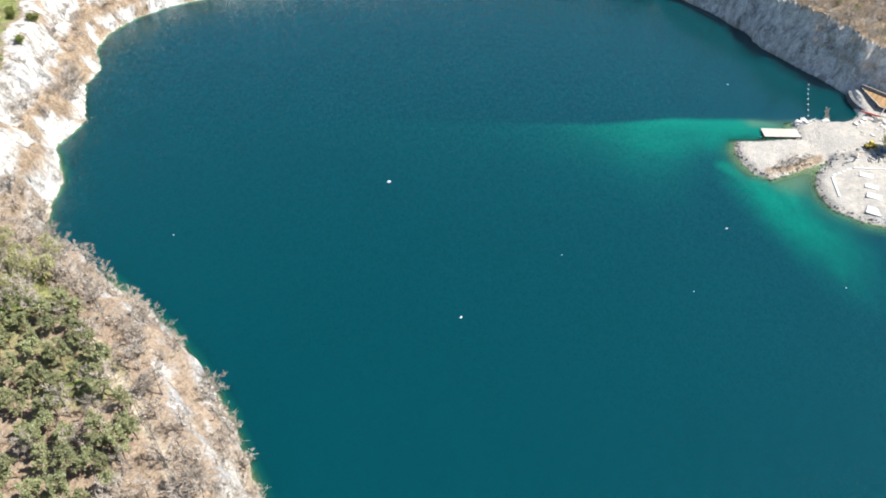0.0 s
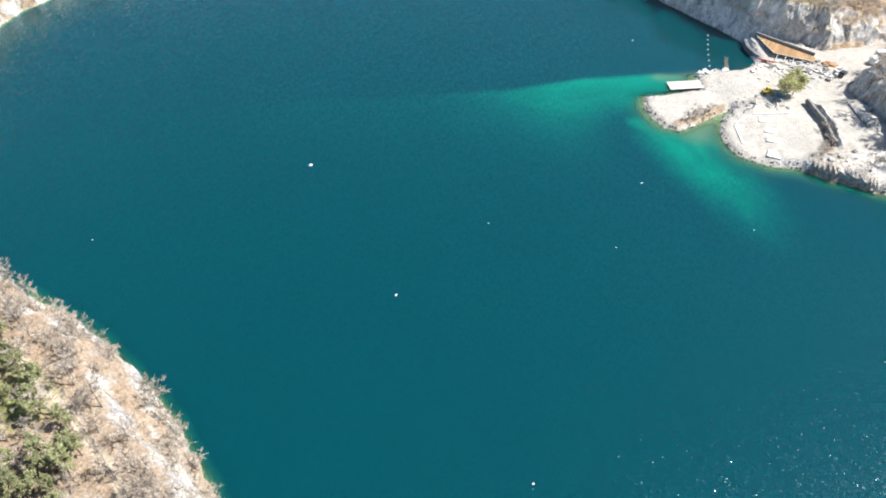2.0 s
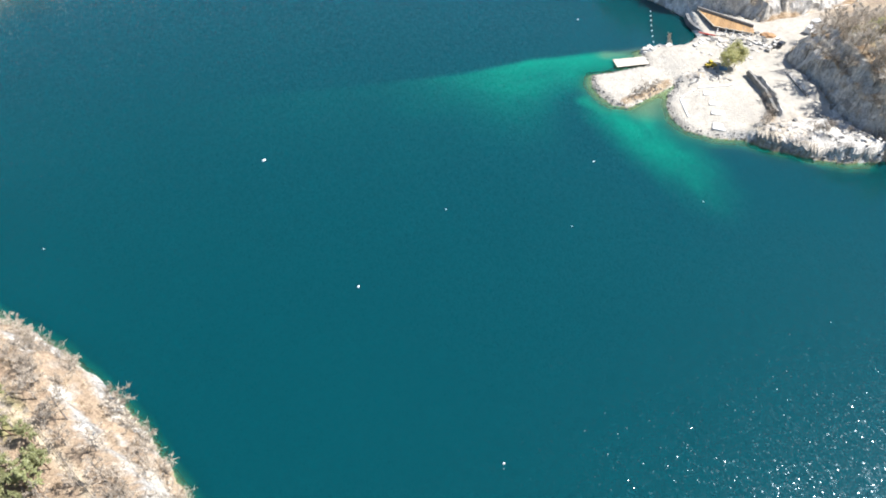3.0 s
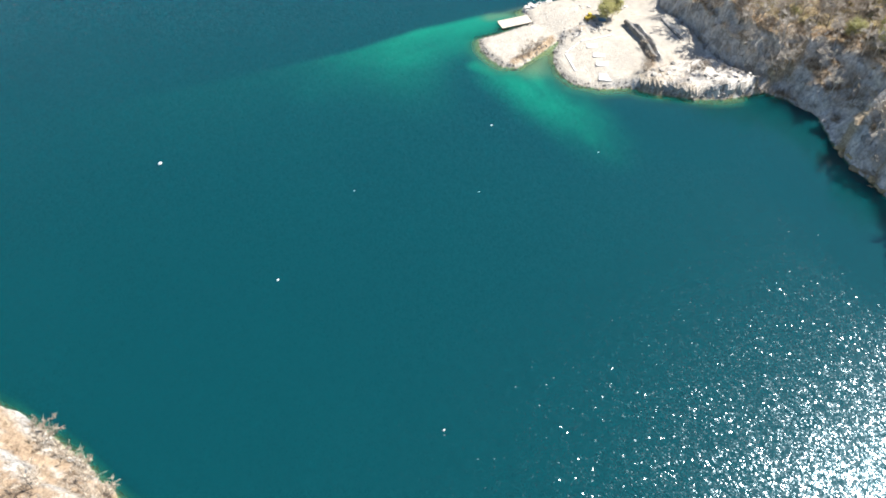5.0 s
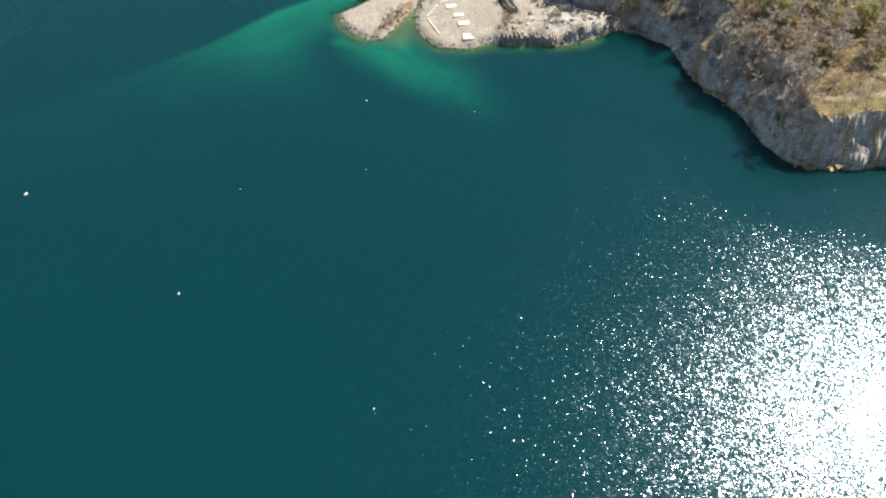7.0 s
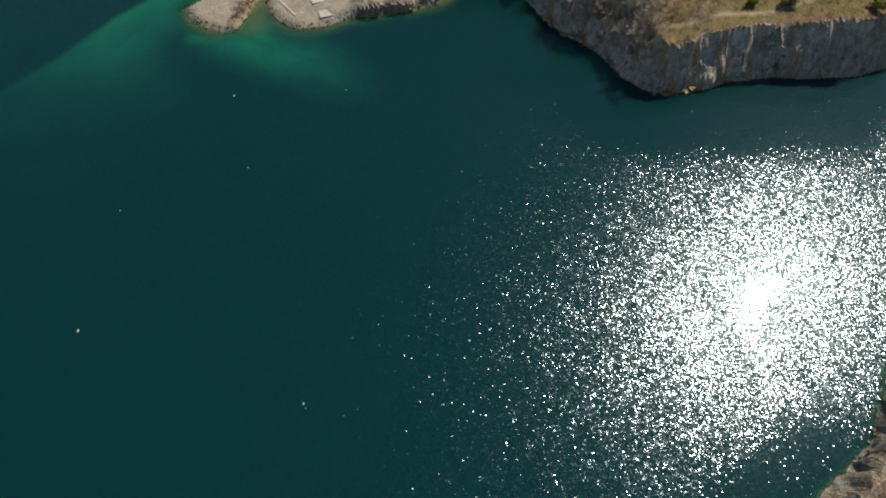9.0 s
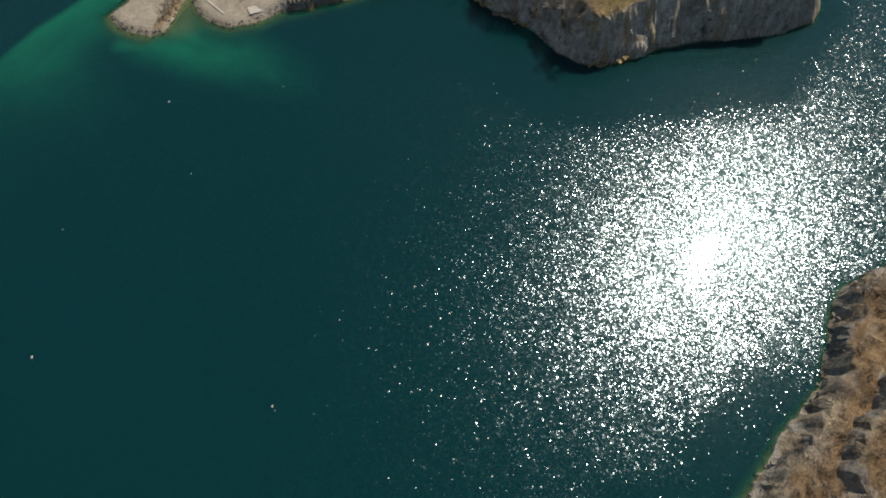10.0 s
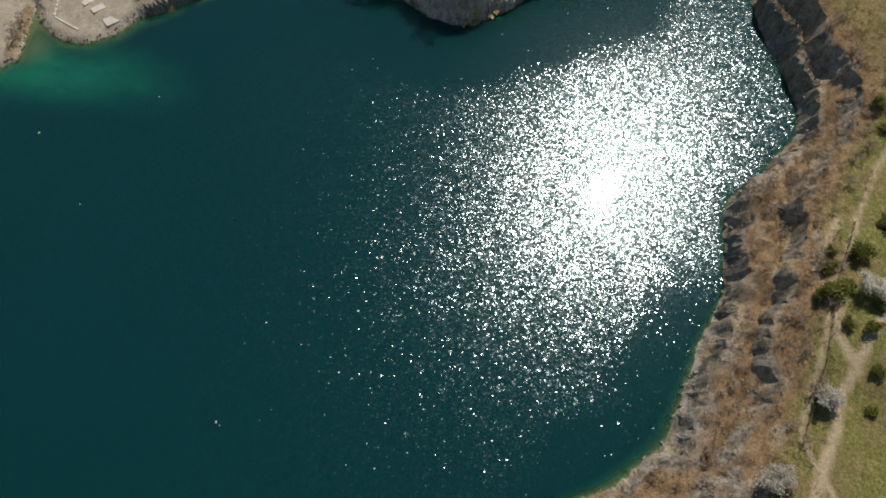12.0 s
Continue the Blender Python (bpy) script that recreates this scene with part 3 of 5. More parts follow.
def spike(verts, faces, a, b, r):
    """Adds a three-sided twig that tapers to a point."""
    d = b - a
    d = d / (math.sqrt(d @ d) + 1e-9)
    u = np.array((-d[1], d[0], 0.0)) if abs(d[2]) < 0.9 else np.array((0.0, -d[2], d[1]))
    u = u / (math.sqrt(u @ u) + 1e-9)
    v = np.array((d[1] * u[2] - d[2] * u[1], d[2] * u[0] - d[0] * u[2], d[0] * u[1] - d[1] * u[0]))
    k = len(verts)
    verts.extend([a + r * u, a - r * (0.5 * u - 0.87 * v), a - r * (0.5 * u + 0.87 * v), b])
    faces.extend([(k, k + 1, k + 3), (k + 1, k + 2, k + 3), (k + 2, k, k + 3)])


def leaf(verts, faces, p, size, rng):
    """Adds one small leaf clump: a bent, four-sided blade."""
    d = rng.normal(size=3) * (1, 1, 0.45)
    d /= np.linalg.norm(d)
    e = np.cross(d, rng.normal(size=3) * (0.5, 0.5, 1.0))
    e /= np.linalg.norm(e) + 1e-9
    k = len(verts)
    f = np.cross(d, e) * size * 0.25
    verts.extend([p - d * size * 0.6, p + e * size * 0.4 + f, p + d * size * 0.6, p - e * size * 0.4 + f])
    faces.extend([(k, k + 1, k + 2), (k, k + 2, k + 3)])


def grow(rng, height, spread_, stems, limbs, branches, twigs, lift, twig_len, crown_from, thick=0.048):
    """Trunk, limbs and twigs of a tree or bush; also the ends of its branches."""
    tv, tf, wv, wf, ends = [], [], [], [], []
    for s in range(stems):
        lean = rng.normal(size=2) * (0.10 if stems == 1 else 0.38)
        top_h = height * (0.86 if stems == 1 else rng.uniform(0.5, 0.8))
        pts = [np.array((lean[0] * q * top_h + 0.12 * math.sin(3 * q + s), lean[1] * q * top_h + 0.12 * math.cos(4 * q + s), top_h * q - 0.6 * (q == 0))) for q in (0, 0.3, 0.62, 1)]
        r0 = (0.022 if stems == 1 else 0.014) * height
        for k in range(3):
            rod(tv, tf, pts[k], pts[k + 1], r0 * (1 - 0.3 * k), r0 * (0.7 - 0.3 * k) + 0.01, 6)
        for i in range(limbs):
            q = crown_from + (1 - crown_from) * (i + rng.uniform(0, 0.8)) / limbs
            seg = min(2, int(q * 3))
            base = pts[0] + (pts[3] - pts[0]) * q if q < 0.3 else pts[seg] + (pts[seg + 1] - pts[seg]) * np.clip((q - (0, 0.3, 0.62)[seg]) / (0.3, 0.32, 0.38)[seg], 0, 1)
            w = i * 2.4 + rng.uniform(-0.5, 0.5) + s
            reach = spread_ * rng.uniform(0.7, 1.1) * (1.0 - 0.45 * q)
            tip = base + np.array((math.cos(w) * reach, math.sin(w) * reach, reach * lift * rng.uniform(0.6, 1.3)))
            mid = (base + tip) / 2 + np.array((0, 0, 0.12 * reach))
            rod(tv, tf, base, mid, r0 * 0.42, r0 * 0.28, 4)
            rod(tv, tf, mid, tip, r0 * 0.28, r0 * 0.12, 4)
            for j in range(branches):
                c = rng.uniform(0.3, 1.0)
                p = base + (mid - base) * c * 2 if c < 0.5 else mid + (tip - mid) * (c - 0.5) * 2
                out = rng.normal(size=3) * 0.55 + (tip - base) / (np.linalg.norm(tip - base) + 1e-9) + np.array((0, 0, 0.35))
                e = p + out / np.linalg.norm(out) * reach * rng.uniform(0.28, 0.5)
                spike(wv, wf, p, e, r0 * 0.17 + 0.012)
                ends.append(e)
                for t in range(twigs):
                    a = p + (e - p) * rng.uniform(0.25, 1.0)
                    d = rng.normal(size=3) + np.array((0, 0, 0.4)) + out * 0.5
                    f = a + d / np.linalg.norm(d) * twig_len * rng.uniform(0.5, 1.2)
                    spike(wv, wf, a, f, thick)
                    ends.append(f)
    return tv, tf, wv, wf, ends


def plant(name, rng, mats, leaves=0, leaf_size=0.3, clump=0.5, **shape):
    """A tree or bush as a thing of trunk, twigs and crown, kept below the ground until it is copied."""
    bark, twig, green = mats
    tv, tf, wv, wf, ends = grow(rng, **shape)
    root = bpy.data.objects.new(name, None)
    root.empty_display_size = 0.5
    scene.collection.objects.link(root)
    parts = [("trunk", mesh_of("trunk", tv, tf, bark, True))]
    if not leaves:
        parts.append(("crown", mesh_of("crown", wv, wf, twig)))
    else:
        k = len(tv)
        parts = [("trunk", mesh_of("trunk", tv + wv, tf + [tuple(i + k for i in f) for f in wf], bark, True))]
    if leaves:
        lv, lf = [], []
        for k in range(leaves):
            p = ends[rng.integers(len(ends))] + rng.normal(size=3) * clump
            leaf(lv, lf, p, leaf_size * rng.uniform(0.6, 1.4), rng)
        parts.append(("crown", mesh_of("crown", lv, lf, green)))
    for nm, me in parts:
        o = new(nm, me)
        o.parent = root
        if nm == "crown":
            tagged(o, kind="stuff")
    return root


def height_at(x, y):
    return float(land(np.array([x], float), np.array([y], float))[0][0])


def plants(proto, places, label, category, group, rng, size=(0.8, 1.2)):
    """Copies of the prototypes at these places, each turned and sized its own way."""
    if not len(places):
        return
    xy = np.array(places, float)
    zs = land(xy[:, 0], xy[:, 1])[0]
    for k, ((x, y), z) in enumerate(zip(xy, zs)):
        src = proto[k % len(proto)]
        f = rng.uniform(*size)
        turn = pose(x, y, z - 0.15, rng.normal() * 3, rng.normal() * 3, rng.uniform(0, 360))
        ob = copy_thing(src, turn)
        ob.scale = (f, f, f * rng.uniform(0.9, 1.1))
        tagged(ob, label, category, group)


def grove(name, places, label, rng, size):
    """Leafless woods too dense to count, in one mesh."""
    kinds = [grow(rng, height=h, spread_=w, stems=1, limbs=9, branches=5, twigs=7, lift=0.7, twig_len=1.0, crown_from=0.3, thick=0.075)[:4] for h, w in ((8, 3.4), (7, 3.0), (9, 3.4))]
    xy = np.array(places, float)
    zs = land(xy[:, 0], xy[:, 1])[0]
    verts, faces, count = [], [], 0
    for k, ((x, y), z) in enumerate(zip(xy, zs)):
        tv, tf, wv, wf = kinds[k % 3]
        f, w = rng.uniform(*size), rng.uniform(0, 6.28)
        turn = np.array(((math.cos(w), math.sin(w), 0), (-math.sin(w), math.cos(w), 0), (0, 0, 1.0)))
        for vs, fs in ((tv, tf), (wv, wf)):
            verts.append((np.array(vs) * f) @ turn + (x, y, z - 0.1))
            faces.extend(tuple(i + count for i in fc) for fc in fs)
            count += len(vs)
    return tagged(new(name, mesh_of(name, np.concatenate(verts), faces, GREY_TWIGS)), label, "woods", kind="stuff")


def scatter(rng, box, count, gap, keep):
    """Places in a box of the plan that keep() accepts, no closer together than gap."""
    x0, y0, x1, y1 = box
    xs, ys = rng.uniform(x0, x1, count * 12), rng.uniform(y0, y1, count * 12)
    z, wall, shore, u, low, back = land(xs, ys)
    ok = keep(xs, ys, z, wall, shore, u, low, back)
    out = []
    for x, y in zip(xs[ok], ys[ok]):
        if all((x - a) ** 2 + (y - b) ** 2 > gap * gap for a, b in out):
            out.append((x, y))
            if len(out) == count:
                break
    return out


rng = np.random.default_rng(7)
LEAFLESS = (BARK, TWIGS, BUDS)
bare_trees = [plant("bare_tree", rng, LEAFLESS, height=h, spread_=w, stems=1, limbs=10, branches=6, twigs=7, lift=0.7, twig_len=0.85, crown_from=0.3) for h, w in ((8, 3.4), (7, 3.0), (9, 3.2))]
slender = [plant("slender_tree", rng, LEAFLESS, height=6.5, spread_=1.0, stems=1, limbs=16, branches=5, twigs=8, lift=1.3, twig_len=0.6, crown_from=0.12)]
shrubs = [plant("bare_shrub", rng, LEAFLESS, height=h, spread_=w, stems=5, limbs=4, branches=4, twigs=4, lift=0.7, twig_len=0.65, crown_from=0.25) for h, w in ((3.2, 1.9), (2.6, 1.7), (3.8, 2.0), (2.9, 2.2))]
pines = [plant("pine", rng, (PINE_BARK, PINE_BARK, NEEDLES), leaves=1000, leaf_size=0.38, clump=0.22, height=h, spread_=w, stems=1, limbs=13, branches=4, twigs=1, lift=0.35, twig_len=0.5, crown_from=0.42) for h, w in ((9, 2.5), (8, 2.2), (10, 2.4), (7, 2.1))]
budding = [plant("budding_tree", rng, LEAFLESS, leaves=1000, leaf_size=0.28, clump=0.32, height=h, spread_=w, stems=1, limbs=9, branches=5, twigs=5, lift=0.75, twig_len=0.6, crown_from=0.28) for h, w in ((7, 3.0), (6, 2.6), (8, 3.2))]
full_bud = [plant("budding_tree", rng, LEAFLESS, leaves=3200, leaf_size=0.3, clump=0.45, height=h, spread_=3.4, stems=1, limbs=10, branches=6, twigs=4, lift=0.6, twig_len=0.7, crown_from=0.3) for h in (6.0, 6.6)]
green_bush = [plant("green_bush", rng, (BARK, TWIGS, GREEN), leaves=1100, leaf_size=0.28, clump=0.3, height=h, spread_=w, stems=5, limbs=4, branches=4, twigs=3, lift=0.6, twig_len=0.4, crown_from=0.2) for h, w in ((2.6, 1.5), (2.0, 1.4))]
blossoming = [plant("blossoming_tree", rng, (BARK, TWIGS, BLOSSOM), leaves=3600, leaf_size=0.28, clump=0.36, height=h, spread_=w, stems=2, limbs=8, branches=5, twigs=4, lift=0.6, twig_len=0.5, crown_from=0.25) for h, w in ((4.6, 2.3), (4.0, 2.0))]

# the wooded hill in the west
SHRUB, BARE, LEAFY = ("shrub", "bare tree", "tree")
pine_at = scatter(rng, (-100, 40, -40, 96), 135, 2.5, lambda x, y, z, w, s, u, low, b: (b > 7) & (b < 36) & (fbm(x, y, 12, 2, 51) > -0.5))
plants(pines, pine_at, "dark green pine on the wooded quarry rim", "pine tree", "pines on the west rim", rng, (0.55, 0.85))
bare_at = scatter(rng, (-118, 38, -35, 150), 105, 3.2, lambda x, y, z, w, s, u, low, b: (b > 0.5) & (b < 40) & ((b < 9) | (y > 92) | (fbm(x, y, 12, 2, 51) < -0.1)))
plants(bare_trees, bare_at, "leafless brown-grey tree on the wooded quarry rim", BARE, "bare trees on the west rim", rng, (0.6, 1.0))
plants(shrubs, scatter(rng, (-112, 45, -25, 150), 75, 2.4, lambda x, y, z, w, s, u, low, b: (w > 0.4) & (b < 3)), "leafless grey shrub on the quarry edge above the lake", SHRUB, "shrubs on the west edge", rng, (0.8, 1.8))
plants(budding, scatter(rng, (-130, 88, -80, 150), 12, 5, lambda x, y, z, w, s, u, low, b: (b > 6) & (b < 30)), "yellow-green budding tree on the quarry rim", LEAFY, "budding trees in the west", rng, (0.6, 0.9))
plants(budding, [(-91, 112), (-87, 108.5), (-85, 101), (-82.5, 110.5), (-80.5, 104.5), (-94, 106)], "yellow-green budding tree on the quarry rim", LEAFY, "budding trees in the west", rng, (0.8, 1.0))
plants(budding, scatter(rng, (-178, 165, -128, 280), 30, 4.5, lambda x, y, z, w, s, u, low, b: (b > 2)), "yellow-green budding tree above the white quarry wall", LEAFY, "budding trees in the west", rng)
plants(shrubs, scatter(rng, (-150, 150, -105, 300), 36, 3.0, lambda x, y, z, w, s, u, low, b: (w > 1.2) & (u > 0.25) & (u < 0.7)), "leafless grey shrub on a ledge of the white wall", SHRUB, "shrubs on the west wall", rng, (0.6, 1.2))
plants(bare_trees, [(-74, 113.5), (-71, 111), (-77, 116.5), (-54, 95), (-89, 129.5), (-86, 127.5), (-92, 131)], "leafless grey tree on the brink above the lake", BARE, "bare trees on the west rim", rng, (0.65, 0.9))
plants(shrubs, [(-119.5, 203), (-121, 207), (-122, 211), (-119, 199.5), (-123, 214), (-112, 196.5)], "leafless grey shrub that overhangs the water", SHRUB, "shrubs on the west wall", rng, (1.5, 2.0))
plants(green_bush, scatter(rng, (-150, 150, -105, 250), 9, 4.0, lambda x, y, z, w, s, u, low, b: (w > 2) & (u > 0.3)), "small green bush on a ledge of the white wall", "bush", "green bushes", rng)
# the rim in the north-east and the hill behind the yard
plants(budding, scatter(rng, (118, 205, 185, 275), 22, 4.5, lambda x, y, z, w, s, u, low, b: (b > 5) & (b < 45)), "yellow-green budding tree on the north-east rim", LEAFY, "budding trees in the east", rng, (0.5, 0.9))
plants(bare_trees, scatter(rng, (122, 200, 185, 262), 30, 3.5, lambda x, y, z, w, s, u, low, b: (w > 4)), "leafless grey tree on the north-east rim", BARE, "bare trees in the east", rng, (0.45, 0.75))
grove("far_woods", scatter(rng, (100, 200, 215, 310), 110, 3.0, lambda x, y, z, w, s, u, low, b: (w > 4.5)), "leafless grey-brown woods on the north-east rim", rng, (0.5, 0.85))
plants(bare_trees, scatter(rng, (150, 90, 205, 190), 80, 2.8, lambda x, y, z, w, s, u, low, b: (w > 2)), "tall leafless grey tree on the shaded slope behind the yard", BARE, "bare trees in the east", rng, (0.55, 0.9))
grove("rim_woods", scatter(rng, (150, 60, 222, 190), 290, 2.6, lambda x, y, z, w, s, u, low, b: (w > 2.0) & (b < 50) & (fbm(x, y, 15, 3, 63) > -0.3)), "leafless grey-brown woods on the eastern quarry rim", rng, (0.65, 1.15))
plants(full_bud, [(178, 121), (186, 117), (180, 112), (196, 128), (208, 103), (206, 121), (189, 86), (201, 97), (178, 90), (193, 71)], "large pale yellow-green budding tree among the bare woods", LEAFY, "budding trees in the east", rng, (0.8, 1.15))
plants(shrubs, scatter(rng, (150, 60, 215, 190), 100, 2.2, lambda x, y, z, w, s, u, low, b: (w > 2) & (b < 40)), "leafless grey-brown shrub on the eastern quarry slope", SHRUB, "shrubs in the east", rng, (0.8, 1.5))
plants(budding, scatter(rng, (165, 60, 215, 175), 40, 4.0, lambda x, y, z, w, s, u, low, b: (b > 4)), "yellow-green budding tree on the eastern rim", LEAFY, "budding trees in the east", rng, (0.55, 1.0))
plants(green_bush, scatter(rng, (160, 20, 225, 120), 26, 3.6, lambda x, y, z, w, s, u, low, b: (b > 1.5)), "round green bush in the dry grass of the headland", "bush", "green bushes", rng, (0.7, 1.3))
plants(shrubs, scatter(rng, (160, 10, 225, 70), 26, 3.0, lambda x, y, z, w, s, u, low, b: (b > 0.5)), "leafless grey-brown shrub on the headland", SHRUB, "shrubs in the east", rng, (0.6, 1.0))
# the southern rim
plants(shrubs, scatter(rng, (36, -70, 190, -22), 60, 2.6, lambda x, y, z, w, s, u, low, b: (w > 3.0) & (b < 7)), "leafless brown shrub on the dry southern slope", SHRUB, "shrubs in the south", rng, (0.5, 1.0))
plants(green_bush, scatter(rng, (40, -75, 190, -38), 26, 4.0, lambda x, y, z, w, s, u, low, b: (b > 2)), "round green bush in the dry grass by the path", "bush", "green bushes", rng, (0.6, 1.2))
plants(blossoming, [(51.5, -43.5), (71, -51), (95.5, -55)], "small tree in full white blossom beside the footpath", LEAFY, "blossoming trees", rng, (0.9, 1.1))
plants(green_bush, [(92.5, -47.8), (104, -52)], "round dark green bush beside the footpath", "bush", "green bushes", rng, (1.3, 1.5))
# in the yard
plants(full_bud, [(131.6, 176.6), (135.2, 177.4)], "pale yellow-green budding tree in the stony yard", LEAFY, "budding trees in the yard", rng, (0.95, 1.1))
plants(slender, [(121.5, 195.6)], "slender leafless brown tree at the edge of the yard", BARE, "", rng, (0.95, 1.0))
plants(shrubs, [(98, 170), (101, 170.5), (104, 172), (106.5, 173.5), (103, 173.5), (131, 149), (129, 147), (127, 145.5), (133.3, 151.5), (134.6, 154), (135, 158), (139, 139), (141, 137), (143, 139)], "low brown shrub on the stony bank", SHRUB, "shrubs in the yard", rng, (0.65, 1.0))


def brush(name, rng, places, label, mat, low, high, stalks):
    """Undergrowth too fine to count: many small tufts of stalks in one mesh."""
    xy = np.array(places, float)
    zs = land(xy[:, 0], xy[:, 1])[0]
    verts, faces = [], []
    for (x, y), z in zip(xy, zs):
        size = rng.uniform(low, high)
        for k in range(stalks):
            a = np.array((x + rng.normal() * size * 0.35, y + rng.normal() * size * 0.35, z - 0.1))
            d = rng.normal(size=3) * np.array((0.6, 0.6, 0.3)) + np.array((0, 0, 0.8))
            e = a + d * size * rng.uniform(0.5, 1.0)
            w = rng.normal(size=3)
            w = w / np.linalg.norm(w) * 0.045
            q = len(verts)
            verts.extend([a - w, a + w, e + w * 0.4, e - w * 0.4])
            faces.append((q, q + 1, q + 2, q + 3))
    return tagged(new(name, mesh_of(name, verts, faces, mat)), label, "undergrowth", kind="stuff")


DRY = leafy("dry_stalks", (0.16, 0.115, 0.07), (0.27, 0.205, 0.135), (0.40, 0.33, 0.22))
thicket = scatter(rng, (100, 205, 185, 312), 260, 1.5, lambda x, y, z, w, s, u, low, b: (b > 0.5) & (b < 35))
thicket += scatter(rng, (150, 10, 215, 190), 620, 1.1, lambda x, y, z, w, s, u, low, b: (w > 1.5) & (b < 36))
thicket += scatter(rng, (36, -72, 200, -20), 520, 1.0, lambda x, y, z, w, s, u, low, b: (w > 1.0) & (b < 10))
thicket += scatter(rng, (-118, 38, -25, 150), 560, 1.0, lambda x, y, z, w, s, u, low, b: (w > 0.5) & (b < 36))
thicket += scatter(rng, (-160, 150, -100, 300), 240, 1.2, lambda x, y, z, w, s, u, low, b: (w > 0.8) & (b < 20))
copse = scatter(rng, (150, 50, 205, 190), 420, 1.5, lambda x, y, z, w, s, u, low, b: (w > 1.5) & (b < 30) & (fbm(x, y, 16, 3, 61) > -0.25))
copse += scatter(rng, (100, 205, 185, 312), 300, 1.6, lambda x, y, z, w, s, u, low, b: (b > 0.5) & (b < 40))
low_copse = scatter(rng, (-118, 45, -30, 150), 110, 2.0, lambda x, y, z, w, s, u, low, b: (w > 0.4) & (b < 20))
low_copse += scatter(rng, (-150, 150, -105, 300), 110, 1.6, lambda x, y, z, w, s, u, low, b: (w > 0.8) & (b < 12) & (fbm(x, y, 15, 4, 29) > 0.0))
low_copse += scatter(rng, (36, -60, 160, -22), 120, 1.6, lambda x, y, z, w, s, u, low, b: (w > 3) & (b < 4) & (fbm(x, y, 12, 3, 62) > 0.0))
copse += scatter(rng, (128, 205, 185, 262), 240, 1.5, lambda x, y, z, w, s, u, low, b: (w > 2.5) & (b < 40))
brush("scrub", rng, low_copse, "low grey leafless scrub on the quarry edge", TWIGS, 0.7, 1.5, 60)
brush("thicket", rng, copse, "grey leafless thicket on the quarry slopes", TWIGS, 1.4, 3.0, 70)
brush("undergrowth", rng, thicket, "dry brown brambles and stalks on the quarry rim", DRY, 0.7, 1.5, 26)

for proto in bare_trees + slender + shrubs + pines + budding + full_bud + green_bush + blossoming:
    for o in list(proto.children) + [proto]:
        bpy.data.objects.remove(o)


# ------------------------------------------------------------ buildings, machines and stones
def part(name, bm, mat, parent, label=""):
    """Links a bmesh as one mesh object under its thing."""
    me = bpy.data.meshes.new(name)
    bm.to_mesh(me)
    bm.free()
    me.materials.append(mat)
    o = new(name, me)
    o.parent = parent
    if label:
        tagged(o, label)
    return o


def thing(name, m, label, category, group=""):
    root = new(name)
    root.empty_display_size = 0.5
    root.matrix_world = m
    return tagged(root, label, category, group)


def block(size, at=(0, 0, 0), turn=0.0, edge=0.03, bm=None):
    """A box with bevelled edges, in a bmesh."""
    bm = bm or bmesh.new()
    made = bmesh.ops.create_cube(bm, size=1.0, matrix=pose(*at, 0, 0, turn) @ Matrix.Diagonal((*size, 1)))["verts"]
    if edge:
        edges = list({e for v in made for e in v.link_edges})
        bmesh.ops.bevel(bm, geom=edges, offset=edge, segments=1, affect="EDGES")
    return bm


def tube(a, b, r, sides=10, r2=None, bm=None):
    bm = bm or bmesh.new()
    a, b = Vector(a), Vector(b)
    m = Matrix.Translation((a + b) / 2) @ (b - a).to_track_quat("Z", "Y").to_matrix().to_4x4()
    bmesh.ops.create_cone(bm, cap_ends=True, segments=sides, radius1=r, radius2=r if r2 is None else r2, depth=(b - a).length, matrix=m)
    return bm


def prism(points, z0, z1, edge=0.0):
    """An upright prism over an outline."""
    bm = bmesh.new()
    vs = [bm.verts.new((x, y, z0)) for x, y in points]
    f = bm.faces.new(vs)
    ext = bmesh.ops.extrude_face_region(bm, geom=[f])["geom"]
    for v in ext:
        if isinstance(v, bmesh.types.BMVert):
            v.co.z = z1
    bmesh.ops.recalc_face_normals(bm, faces=bm.faces)
    if edge:
        bmesh.ops.bevel(bm, geom=list(bm.edges), offset=edge, segments=1, affect="EDGES")
    return bm


CONCRETE = simple("concrete", (0.40, 0.39, 0.36), (0.58, 0.56, 0.52), scale=0.8)
PALE_SLAB = simple("pale_slab", (0.60, 0.58, 0.54), (0.74, 0.72, 0.68), scale=1.2, by_object=0.1)
# dark grey: the wall's shade over the rim is put into this colour
SHADED_RIM = simple("shaded_rim", (0.11, 0.115, 0.12), (0.20, 0.20, 0.20), scale=0.6)
STONE = simple("limestone", (0.30, 0.27, 0.23), (0.56, 0.53, 0.48), (0.70, 0.67, 0.62), scale=1.1)
DARK_STONE = simple("grey_stone", (0.15, 0.145, 0.135), (0.30, 0.285, 0.26), scale=1.3)
OCHRE_STONE = simple("ochre_stone", (0.34, 0.25, 0.12), (0.58, 0.46, 0.27), scale=1.2)
TIMBER = simple("ochre_timber", (0.26, 0.145, 0.06), (0.44, 0.27, 0.12), scale=1.5, by_object=0.3)
OLD_WOOD = simple("weathered_wood", (0.11, 0.09, 0.075), (0.22, 0.19, 0.16), scale=2)
DECK_WOOD = simple("pale_deck_wood", (0.50, 0.44, 0.34), (0.66, 0.60, 0.49), scale=1.5, by_object=0.15)
WHITE_PAINT = simple("white_paint", (0.74, 0.74, 0.73), (0.82, 0.82, 0.81), scale=1.0, rough=0.35, by_object=0.0)
